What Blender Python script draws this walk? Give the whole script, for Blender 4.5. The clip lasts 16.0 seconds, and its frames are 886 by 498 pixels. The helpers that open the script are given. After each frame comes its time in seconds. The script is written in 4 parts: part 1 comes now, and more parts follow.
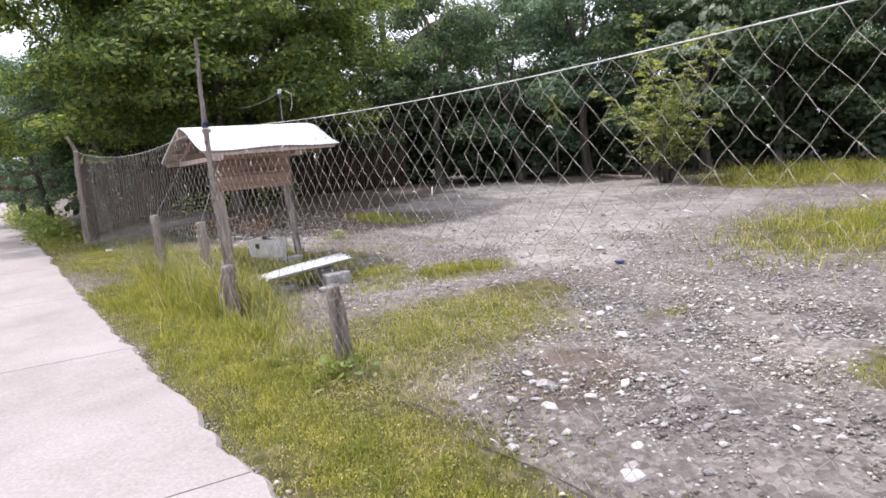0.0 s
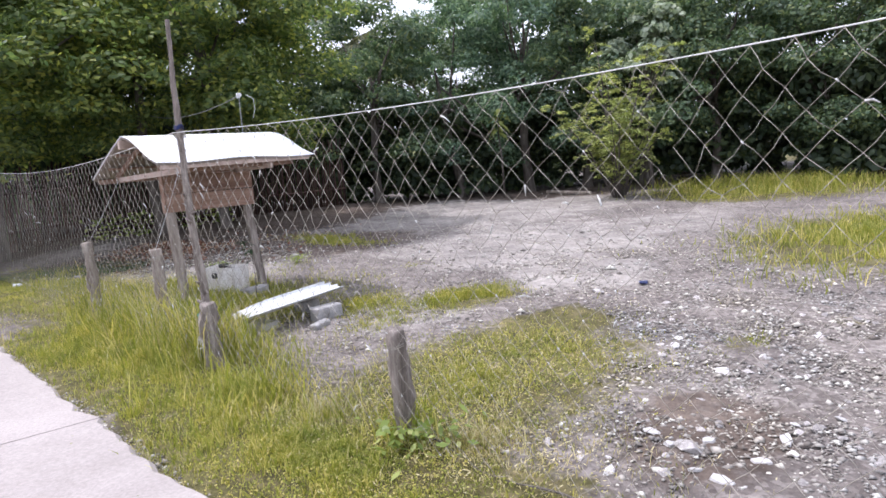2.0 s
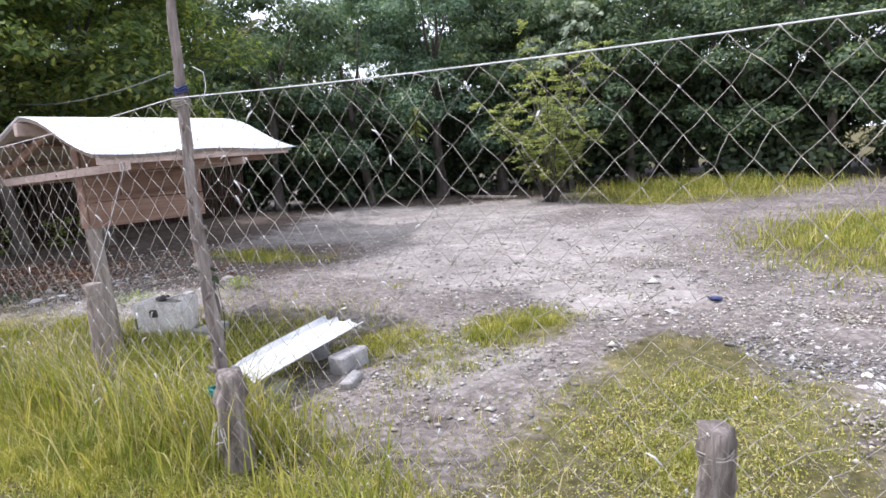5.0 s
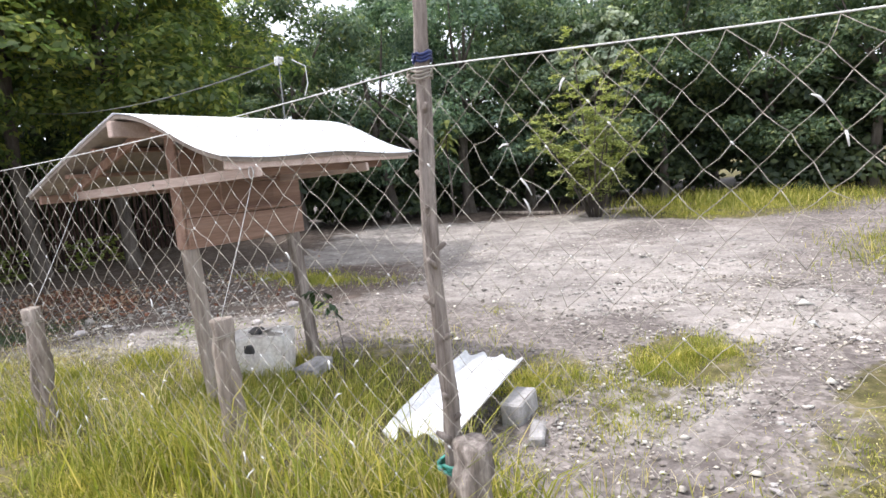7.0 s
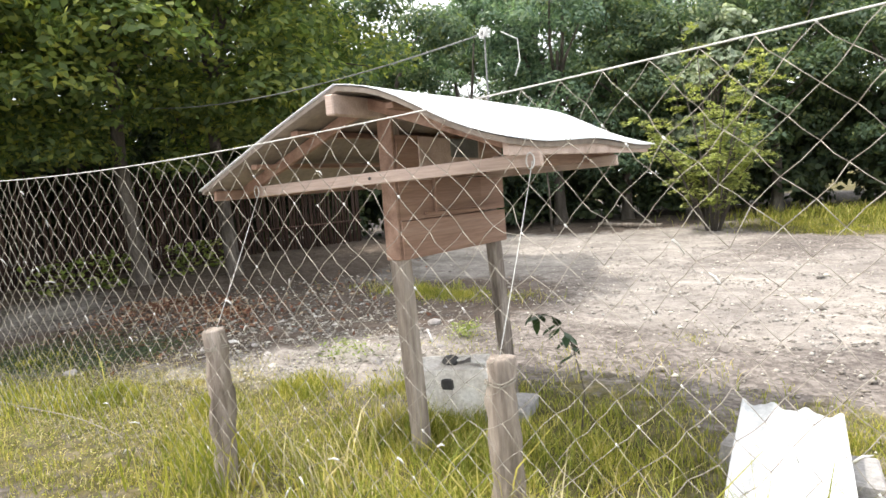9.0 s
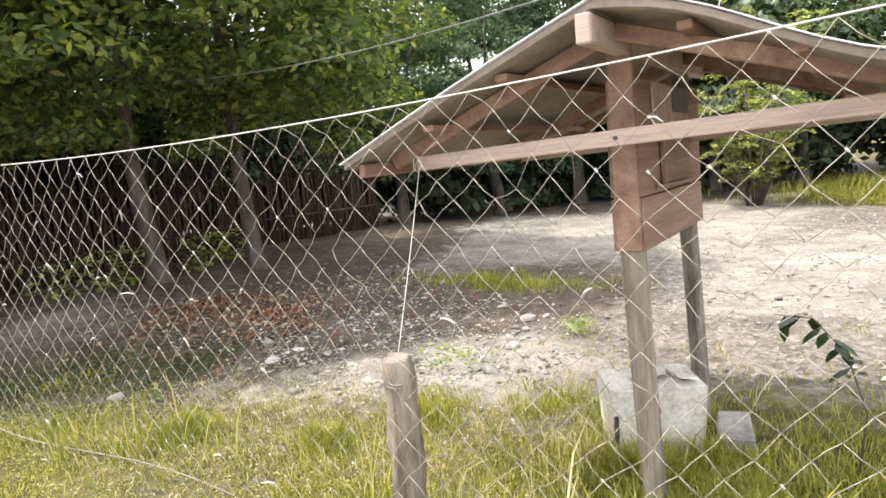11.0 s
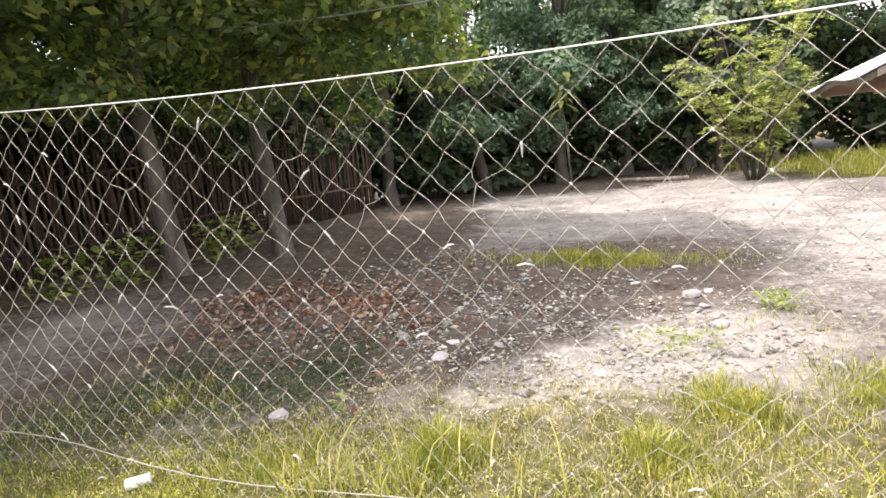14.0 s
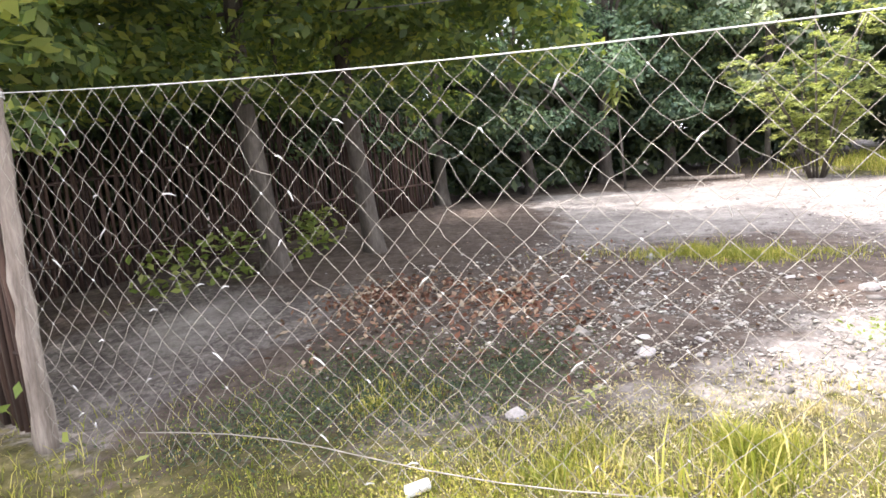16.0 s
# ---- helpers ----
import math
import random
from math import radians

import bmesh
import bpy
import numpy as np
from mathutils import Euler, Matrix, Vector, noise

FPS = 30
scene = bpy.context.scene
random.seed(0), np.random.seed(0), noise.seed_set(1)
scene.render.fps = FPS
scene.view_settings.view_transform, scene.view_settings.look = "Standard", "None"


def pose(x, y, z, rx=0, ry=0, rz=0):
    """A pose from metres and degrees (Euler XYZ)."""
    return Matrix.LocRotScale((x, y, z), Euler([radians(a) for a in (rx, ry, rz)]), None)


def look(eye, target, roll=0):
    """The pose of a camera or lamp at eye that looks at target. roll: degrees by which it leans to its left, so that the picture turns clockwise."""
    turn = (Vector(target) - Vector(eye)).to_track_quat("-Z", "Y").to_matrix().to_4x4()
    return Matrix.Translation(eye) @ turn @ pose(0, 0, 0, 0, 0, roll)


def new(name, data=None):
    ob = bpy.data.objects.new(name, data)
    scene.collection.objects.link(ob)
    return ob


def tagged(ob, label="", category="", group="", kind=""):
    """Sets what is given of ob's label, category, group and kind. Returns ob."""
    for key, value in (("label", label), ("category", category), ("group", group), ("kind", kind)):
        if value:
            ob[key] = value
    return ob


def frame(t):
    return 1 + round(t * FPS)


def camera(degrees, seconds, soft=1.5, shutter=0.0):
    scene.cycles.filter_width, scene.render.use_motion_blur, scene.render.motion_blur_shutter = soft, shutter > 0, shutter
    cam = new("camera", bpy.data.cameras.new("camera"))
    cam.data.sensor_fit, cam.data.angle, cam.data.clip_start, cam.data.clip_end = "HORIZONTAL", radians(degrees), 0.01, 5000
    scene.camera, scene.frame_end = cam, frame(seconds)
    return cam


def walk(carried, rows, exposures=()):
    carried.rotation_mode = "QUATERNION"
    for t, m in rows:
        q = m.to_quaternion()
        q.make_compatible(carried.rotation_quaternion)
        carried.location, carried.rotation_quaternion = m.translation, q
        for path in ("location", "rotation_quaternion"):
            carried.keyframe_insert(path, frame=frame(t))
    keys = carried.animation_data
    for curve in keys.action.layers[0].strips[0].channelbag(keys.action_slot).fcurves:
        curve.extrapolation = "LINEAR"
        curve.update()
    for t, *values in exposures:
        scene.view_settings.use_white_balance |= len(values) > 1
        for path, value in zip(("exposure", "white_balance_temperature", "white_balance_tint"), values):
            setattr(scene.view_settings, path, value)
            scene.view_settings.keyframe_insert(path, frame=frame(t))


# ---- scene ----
cam = camera(68.8, 16.0, soft=1.6)
PATH = [
    (0, (-2.042, -0.289, 1.534), (-0.877, 1.306, 1.22), -4.2),
    (0.5, (-2.139, 0.084, 1.514), (-0.85, 1.576, 1.18), -3.6),
    (1, (-2.234, 0.442, 1.519), (-0.884, 1.878, 1.179), -5.0),
    (1.5, (-2.223, 0.847, 1.514), (-0.892, 2.308, 1.207), -6.4),
    (2, (-2.227, 1.237, 1.509), (-0.84, 2.652, 1.233), -4.4),
    (2.5, (-2.249, 1.635, 1.518), (-0.727, 2.902, 1.24), -2.7),
    (3, (-2.181, 2.084, 1.472), (-0.666, 3.357, 1.182), -4.4),
    (3.2, (-2.152, 2.244, 1.493), (-0.649, 3.528, 1.19), -4.1),
    (5.5, (-2.062, 4.017, 1.506), (-0.374, 5.054, 1.232), -4.0),
    (6, (-2.065, 4.399, 1.484), (-0.383, 5.453, 1.24), -3.2),
    (6.5, (-2.019, 4.797, 1.5), (-0.371, 5.892, 1.21), -3.4),
    (7, (-2.011, 5.202, 1.502), (-0.318, 6.239, 1.267), -4.8),
    (7.5, (-1.971, 5.602, 1.505), (-0.338, 6.732, 1.259), -5.8),
    (8, (-1.958, 6.006, 1.521), (-0.366, 7.2, 1.324), -4.0),
    (10.5, (-1.71, 7.899, 1.479), (-0.034, 8.97, 1.265), -4.7),
    (11, (-1.703, 8.274, 1.524), (-0.042, 9.361, 1.275), -5.4),
    (11.5, (-1.734, 8.684, 1.527), (-0.081, 9.782, 1.272), -4.7),
    (12, (-1.851, 9.087, 1.551), (-0.107, 10.027, 1.281), -4.8),
    (12.5, (-1.814, 9.49, 1.538), (-0.046, 10.387, 1.27), -6.2),
    (13, (-1.79, 9.873, 1.537), (-0.039, 10.786, 1.223), -3.9),
    (13.5, (-1.888, 10.194, 1.564), (-0.134, 11.077, 1.185), -5.4),
    (14, (-1.967, 10.58, 1.475), (-0.17, 11.402, 1.165), -5.9),
    (14.5, (-2.058, 11.003, 1.483), (-0.245, 11.794, 1.186), -5.5),
    (15, (-2.151, 11.318, 1.493), (-0.299, 12.005, 1.178), -6.4),
    (15.5, (-2.248, 11.63, 1.426), (-0.405, 12.365, 1.178), -6.0),
    (16, (-2.267, 11.986, 1.465), (-0.456, 12.781, 1.165), -5.8),
]
walk(cam, [(t, look(eye, target, roll)) for t, eye, target, roll in PATH],
     exposures=[(0.0, 0.75, 6000, 19), (3.0, 0.87, 5700, 19), (5.5, 0.9, 5800, 18), (8.0, 1.18, 6300, 12), (10.5, 1.43, 6700, 9), (12.5, 1.54, 6600, 14), (14.5, 1.67, 6450, 16), (16.0, 1.92, 6250, 18)])

# ---- sky and sun ----
SUN_AZ, SUN_EL = radians(-26.0), radians(61.0)      # azimuth from +y towards +x
world = bpy.data.worlds.new("world")
scene.world = world
world.use_nodes = True
wn = world.node_tree.nodes
sky = wn.new("ShaderNodeTexSky")
sky.sky_type = "NISHITA"
sky.sun_disc = False
sky.sun_elevation, sky.sun_rotation = SUN_EL, SUN_AZ
sky.air_density, sky.dust_density, sky.ozone_density = 1.0, 7.0, 1.0
wn["Background"].inputs["Strength"].default_value = 0.15
sky_white = wn.new("ShaderNodeMix")      # even white added to the sky: whitens it and fills the shade
sky_white.data_type = "RGBA"
sky_white.inputs[0].default_value = 0.7
sky_white.inputs[7].default_value = (7.6, 7.7, 7.8, 1.0)
world.node_tree.links.new(sky.outputs["Color"], sky_white.inputs[6])
world.node_tree.links.new(sky_white.outputs[2], wn["Background"].inputs["Color"])
sun_data = bpy.data.lights.new("sun", "SUN")
sun_data.energy, sun_data.angle, sun_data.color = 2.2, radians(0.8), (1.0, 0.95, 0.88)
sun = new("sun", sun_data)
sun_dir = Vector((math.sin(SUN_AZ) * math.cos(SUN_EL), math.cos(SUN_AZ) * math.cos(SUN_EL), math.sin(SUN_EL)))
sun.matrix_world = look(sun_dir * 40, (0, 0, 0))

rng = np.random.default_rng(7)

# ---- materials ----


def node_mat(name):
    m = bpy.data.materials.new(name)
    m.use_nodes = True
    t = m.node_tree
    return m, t, t.nodes["Principled BSDF"]


def noise_node(t, scale, detail=5.0, rough=0.6, stretch=None):
    n = t.nodes.new("ShaderNodeTexNoise")
    n.inputs["Scale"].default_value, n.inputs["Detail"].default_value, n.inputs["Roughness"].default_value = scale, detail, rough
    c = t.nodes.new("ShaderNodeTexCoord")
    if stretch:
        mp = t.nodes.new("ShaderNodeMapping")
        mp.inputs["Scale"].default_value = stretch
        t.links.new(c.outputs["Object"], mp.inputs["Vector"])
        t.links.new(mp.outputs["Vector"], n.inputs["Vector"])
    else:
        t.links.new(c.outputs["Object"], n.inputs["Vector"])
    return n


def ramp(t, source, stops):
    r = t.nodes.new("ShaderNodeValToRGB")
    e = r.color_ramp.elements
    while len(e) < len(stops):
        e.new(0.5)
    for k, (p, c) in zip(e, stops):
        k.position, k.color = p, (*c, 1.0)
    t.links.new(source, r.inputs["Fac"])
    return r


def mix(t, fac, a, b, blend="MIX"):
    m = t.nodes.new("ShaderNodeMix")
    m.data_type, m.blend_type = "RGBA", blend
    for key, v in (("Factor", fac), ("A", a), ("B", b)):
        s = [i for i in m.inputs if i.name == key and (i.type == "RGBA" or key == "Factor" and i.type == "VALUE")][0]
        if isinstance(v, (int, float)):
            s.default_value = v
        elif isinstance(v, tuple):
            s.default_value = (*v, 1.0)
        else:
            t.links.new(v, s)
    return [o for o in m.outputs if o.type == "RGBA"][0]


def bump(t, bsdf, source, strength, distance):
    b = t.nodes.new("ShaderNodeBump")
    b.inputs["Strength"].default_value, b.inputs["Distance"].default_value = strength, distance
    t.links.new(source, b.inputs["Height"])
    t.links.new(b.outputs["Normal"], bsdf.inputs["Normal"])


def surface(name, lo, mid, hi, scale=8.0, fine=60.0, rough=0.85, stretch=None, bumps=0.5, dist=0.01, metal=0.0, vary=0.0):
    """A worn surface of three colours, at two scales of grain."""
    m, t, b = node_mat(name)
    big = noise_node(t, scale, 6.0, 0.65, stretch)
    small = noise_node(t, fine, 4.0, 0.7, stretch)
    col = ramp(t, big.outputs["Fac"], [(0.28, lo), (0.5, mid), (0.72, hi)]).outputs["Color"]
    speck = ramp(t, small.outputs["Fac"], [(0.3, (0.55, 0.55, 0.55)), (0.7, (1.25, 1.25, 1.25))]).outputs["Color"]
    col = mix(t, 0.5, col, speck, "MULTIPLY")
    if vary:
        info = t.nodes.new("ShaderNodeObjectInfo")
        tone = ramp(t, info.outputs["Random"], [(0.0, (1 - vary,) * 3), (1.0, (1 + vary,) * 3)]).outputs["Color"]
        col = mix(t, 1.0, col, tone, "MULTIPLY")
    t.links.new(col, b.inputs["Base Color"])
    b.inputs["Roughness"].default_value, b.inputs["Metallic"].default_value = rough, metal
    bump(t, b, small.outputs["Fac"], bumps, dist)
    return m


def leaf_mat(name, stops, rough=0.5, through_light=0.42, patch=0.9, lo=(0.7, 0.75, 0.75), hi=(1.25, 1.2, 1.0)):
    m, t, b = node_mat(name)
    geo = t.nodes.new("ShaderNodeNewGeometry")
    big = noise_node(t, patch, 3.0, 0.6)
    col = ramp(t, geo.outputs["Random Per Island"], stops).outputs["Color"]
    tone = ramp(t, big.outputs["Fac"], [(0.3, lo), (0.7, hi)]).outputs["Color"]
    col = mix(t, 0.8, col, tone, "MULTIPLY")
    t.links.new(col, b.inputs["Base Color"])
    b.inputs["Roughness"].default_value = rough
    b.inputs["Specular IOR Level"].default_value = 0.35
    tr = t.nodes.new("ShaderNodeBsdfTranslucent")
    t.links.new(mix(t, 1.0, col, (1.2, 1.27, 0.78), "MULTIPLY"), tr.inputs["Color"])
    ms = t.nodes.new("ShaderNodeMixShader")
    ms.inputs[0].default_value = through_light
    out = t.nodes["Material Output"]
    t.links.new(b.outputs[0], ms.inputs[1])
    t.links.new(tr.outputs[0], ms.inputs[2])
    t.links.new(ms.outputs[0], out.inputs["Surface"])
    return m


def ground_mat():
    m, t, b = node_mat("field_ground")

    def attr(name):
        a = t.nodes.new("ShaderNodeAttribute")
        a.attribute_name = name
        return a.outputs["Fac"]

    def sharpen(mask, scale, lo=0.35, hi=0.65):
        n = noise_node(t, scale, 6.0, 0.7)
        add = t.nodes.new("ShaderNodeMath")
        add.operation = "MULTIPLY_ADD"
        t.links.new(n.outputs["Fac"], add.inputs[0])
        add.inputs[1].default_value = 1.5
        t.links.new(mask, add.inputs[2])
        sub = t.nodes.new("ShaderNodeMapRange")
        sub.inputs["From Min"].default_value, sub.inputs["From Max"].default_value = lo + 0.75, hi + 0.75
        t.links.new(add.outputs[0], sub.inputs["Value"])
        return sub.outputs["Result"]

    fine = noise_node(t, 55.0, 6.0, 0.75)
    mid = noise_node(t, 9.0, 6.0, 0.7)
    big = noise_node(t, 0.8, 4.0, 0.6)
    cell = t.nodes.new("ShaderNodeTexVoronoi")
    cell.inputs["Scale"].default_value = 26.0
    tc = t.nodes.new("ShaderNodeTexCoord")
    t.links.new(tc.outputs["Object"], cell.inputs["Vector"])
    stone = ramp(t, cell.outputs["Color"], [(0.1, (0.095, 0.085, 0.08)), (0.5, (0.20, 0.182, 0.172)), (0.9, (0.39, 0.36, 0.335))]).outputs["Color"]
    dirt = ramp(t, mid.outputs["Fac"], [(0.3, (0.085, 0.067, 0.058)), (0.55, (0.175, 0.15, 0.134)), (0.75, (0.285, 0.252, 0.23))]).outputs["Color"]
    gravel = mix(t, 0.5, stone, dirt)
    sand = ramp(t, mid.outputs["Fac"], [(0.25, (0.20, 0.18, 0.163)), (0.6, (0.33, 0.305, 0.283)), (0.8, (0.41, 0.385, 0.36))]).outputs["Color"]
    grass = ramp(t, mid.outputs["Fac"], [(0.3, (0.055, 0.052, 0.022)), (0.5, (0.115, 0.105, 0.042)), (0.75, (0.24, 0.195, 0.115))]).outputs["Color"]
    soil = ramp(t, mid.outputs["Fac"], [(0.3, (0.07, 0.054, 0.045)), (0.6, (0.15, 0.12, 0.1)), (0.8, (0.25, 0.21, 0.175))]).outputs["Color"]
    col = mix(t, sharpen(attr("sand"), 2.2, 0.35, 0.75), gravel, sand)
    col = mix(t, sharpen(attr("soil"), 3.0, 0.35, 0.65), col, soil)
    col = mix(t, sharpen(attr("grass"), 7.0), col, grass)
    col = mix(t, 0.5, col, ramp(t, fine.outputs["Fac"], [(0.3, (0.5, 0.5, 0.5)), (0.7, (1.35, 1.35, 1.35))]).outputs["Color"], "MULTIPLY")
    col = mix(t, 0.8, col, ramp(t, big.outputs["Fac"], [(0.32, (0.68, 0.67, 0.67)), (0.68, (1.2, 1.2, 1.17))]).outputs["Color"], "MULTIPLY")
    streak = noise_node(t, 2.6, 6.0, 0.75, (1.0, 0.55, 1.0))
    col = mix(t, 0.75, col, ramp(t, streak.outputs["Fac"], [(0.35, (0.62, 0.60, 0.59)), (0.55, (1.0, 1.0, 1.0)), (0.7, (1.25, 1.24, 1.22))]).outputs["Color"], "MULTIPLY")
    t.links.new(col, b.inputs["Base Color"])
    b.inputs["Roughness"].default_value = 0.95
    b.inputs["Specular IOR Level"].default_value = 0.15
    h = mix(t, 0.5, fine.outputs["Color"], cell.outputs["Distance"])
    bump(t, b, h, 0.7, 0.03)
    return m


M_GROUND = ground_mat()
M_CONCRETE = surface("road_concrete", (0.24, 0.212, 0.197), (0.31, 0.277, 0.258), (0.36, 0.325, 0.306), 0.9, 45.0, 0.9, bumps=0.25, dist=0.006, vary=0.04)
M_STONE = surface("pebble", (0.20, 0.185, 0.18), (0.36, 0.335, 0.32), (0.55, 0.52, 0.49), 4.0, 70.0, 0.95, vary=0.35)
M_STONE_PALE = surface("pale_chip", (0.40, 0.385, 0.37), (0.52, 0.50, 0.485), (0.66, 0.645, 0.62), 6.0, 60.0, 0.95, vary=0.2)
M_STONE_FAR = leaf_mat("rubble", [(0.0, (0.12, 0.105, 0.10)), (0.4, (0.24, 0.22, 0.21)), (0.8, (0.38, 0.355, 0.34)), (1.0, (0.62, 0.60, 0.57))], 0.95, 0.0)
M_POST = surface("weathered_post", (0.075, 0.058, 0.047), (0.23, 0.195, 0.168), (0.45, 0.40, 0.36), 6.5, 38.0, 0.9, (3.0, 3.0, 0.35), 0.9, 0.015)
M_POST_PALE = surface("dry_pale_wood", (0.11, 0.088, 0.07), (0.265, 0.222, 0.185), (0.43, 0.38, 0.335), 5.0, 30.0, 0.85, (3.0, 3.0, 0.3), 0.7, 0.012)
M_PLANK = surface("brown_plank", (0.15, 0.085, 0.058), (0.265, 0.165, 0.12), (0.37, 0.26, 0.20), 3.0, 45.0, 0.85, (0.15, 3.0, 3.0), 0.2, 0.003, vary=0.15)
M_BEAM = surface("pinkish_lath", (0.31, 0.235, 0.195), (0.43, 0.335, 0.285), (0.53, 0.43, 0.38), 3.0, 45.0, 0.85, (3.0, 0.15, 3.0), 0.2, 0.003, vary=0.12)
M_ROOF = surface("galvanised_sheet", (0.62, 0.65, 0.68), (0.72, 0.75, 0.78), (0.80, 0.82, 0.84), 1.5, 20.0, 0.45, bumps=0.02, dist=0.002, metal=0.1)
M_ROOF_UNDER = surface("plywood_lining", (0.16, 0.13, 0.105), (0.25, 0.21, 0.175), (0.33, 0.285, 0.24), 2.0, 25.0, 0.85, bumps=0.3, dist=0.005)
M_FIBRO = surface("white_fibre_cement", (0.42, 0.43, 0.43), (0.57, 0.58, 0.58), (0.68, 0.69, 0.69), 4.0, 50.0, 0.85, bumps=0.3, dist=0.004)
M_BLOCK = surface("grey_concrete_block", (0.17, 0.165, 0.16), (0.29, 0.28, 0.27), (0.43, 0.415, 0.4), 7.0, 60.0, 0.95, bumps=0.7, dist=0.012, vary=0.15)
M_BOX = surface("dirty_white_plastic", (0.36, 0.31, 0.26), (0.62, 0.59, 0.55), (0.76, 0.75, 0.72), 5.0, 40.0, 0.6, bumps=0.2, dist=0.004)
# mottled near-black for box patches, debris, bolt head and windows
M_DARK = surface("mottled_black", (0.02, 0.02, 0.021), (0.055, 0.053, 0.052), (0.12, 0.113, 0.105), 9.0, 60.0, 0.9)
M_TWINE = surface("tan_twine", (0.22, 0.20, 0.165), (0.31, 0.285, 0.24), (0.42, 0.385, 0.33), 6.0, 90.0, 0.85, bumps=0.3, dist=0.002)
M_ROPE = surface("white_rope", (0.42, 0.42, 0.40), (0.55, 0.55, 0.53), (0.68, 0.68, 0.66), 6.0, 90.0, 0.75, bumps=0.3, dist=0.002)
M_CABLE = surface("grey_cable", (0.07, 0.075, 0.07), (0.13, 0.135, 0.13), (0.2, 0.205, 0.2), 6.0, 60.0, 0.6)
M_GREENTIE = surface("green_plastic_tie", (0.02, 0.13, 0.10), (0.04, 0.24, 0.19), (0.08, 0.34, 0.27), 12.0, 60.0, 0.5)
M_BLUE = surface("blue_plastic", (0.008, 0.012, 0.05), (0.015, 0.028, 0.12), (0.035, 0.055, 0.19), 12.0, 60.0, 0.45)
M_BARK = surface("grey_bark", (0.05, 0.041, 0.034), (0.11, 0.094, 0.078), (0.2, 0.176, 0.152), 2.5, 24.0, 0.95, (2.0, 2.0, 0.6), 0.9, 0.03)
M_BAMBOO = surface("brown_bamboo_slat", (0.028, 0.015, 0.011), (0.06, 0.034, 0.024), (0.11, 0.068, 0.048), 3.0, 24.0, 0.85, (3.0, 3.0, 0.3), 0.5, 0.008, vary=0.4)
M_RED = surface("faded_red_paint", (0.08, 0.02, 0.023), (0.14, 0.035, 0.04), (0.2, 0.065, 0.066), 2.0, 30.0, 0.7)
M_CREAM = surface("pale_render", (0.45, 0.44, 0.42), (0.58, 0.57, 0.55), (0.68, 0.67, 0.65), 2.0, 30.0, 0.85)
M_LEAF = leaf_mat("tree_leaf", [(0.0, (0.055, 0.092, 0.058)), (0.5, (0.098, 0.15, 0.09)), (0.88, (0.16, 0.212, 0.112)), (1.0, (0.26, 0.285, 0.11))])
M_LEAF_HIGH = leaf_mat("shade_tree_leaf", [(0.0, (0.08, 0.125, 0.055)), (0.5, (0.165, 0.225, 0.09)), (0.8, (0.28, 0.33, 0.11)), (1.0, (0.46, 0.46, 0.12))], 0.5, 0.62)
# leaf green paled and blued, so haze is part of the colour
M_LEAF_HAZE = leaf_mat("hazed_leaf", [(0.0, (0.07, 0.122, 0.092)), (0.5, (0.138, 0.215, 0.155)), (1.0, (0.25, 0.335, 0.23))], 0.45, 0.45)
M_LEAF_PALE = leaf_mat("shrub_leaf", [(0.0, (0.19, 0.225, 0.07)), (0.5, (0.32, 0.36, 0.125)), (1.0, (0.47, 0.49, 0.23))], 0.5, 0.4)
# leaf green darkened to carry the shade below the crowns
M_LEAF_SHADED = leaf_mat("shaded_undergrowth_leaf", [(0.0, (0.04, 0.06, 0.042)), (0.6, (0.075, 0.105, 0.06)), (1.0, (0.12, 0.15, 0.07))])
M_LEAF_SILVER = leaf_mat("silvery_leaf", [(0.0, (0.17, 0.22, 0.17)), (0.5, (0.29, 0.345, 0.28)), (1.0, (0.44, 0.48, 0.40))], 0.5, 0.4)
M_WEED = leaf_mat("weed_leaf", [(0.0, (0.13, 0.18, 0.04)), (0.6, (0.22, 0.28, 0.07)), (1.0, (0.34, 0.36, 0.14))], 0.5, 0.35)
M_SAPLING = leaf_mat("dark_glossy_leaf", [(0.0, (0.015, 0.035, 0.014)), (1.0, (0.04, 0.075, 0.03))], 0.35, 0.15)
M_FROND = leaf_mat("palm_frond", [(0.0, (0.06, 0.075, 0.035)), (0.7, (0.13, 0.14, 0.07)), (1.0, (0.25, 0.22, 0.12))], 0.45, 0.25)
M_GRASS = leaf_mat("grass_blade", [(0.0, (0.12, 0.15, 0.022)), (0.45, (0.245, 0.268, 0.048)), (0.8, (0.37, 0.345, 0.10)), (1.0, (0.52, 0.46, 0.23))], 0.6, 0.35, 2.6, (0.66, 0.75, 0.5), (1.5, 1.34, 1.1))
M_STRAW = leaf_mat("dry_straw", [(0.0, (0.28, 0.23, 0.12)), (0.5, (0.44, 0.38, 0.22)), (1.0, (0.62, 0.56, 0.38))], 0.7, 0.3)
M_LITTER = leaf_mat("fallen_leaf", [(0.0, (0.10, 0.042, 0.028)), (0.4, (0.19, 0.085, 0.055)), (0.75, (0.25, 0.165, 0.12)), (1.0, (0.42, 0.35, 0.28))], 0.8, 0.1)

# ---- mesh helpers ----


def mesh_ob(name, data, parent=None, label=""):
    ob = new(name, data)
    if parent is not None:
        ob.parent = parent
        inv = Matrix.Identity(4)
        p = parent
        while p is not None:
            inv = p.matrix_basis @ inv
            p = p.parent
        ob.matrix_parent_inverse = Matrix.Identity(4)
        ob.matrix_basis = inv.inverted()
    if label:
        ob["label"] = label
    return ob


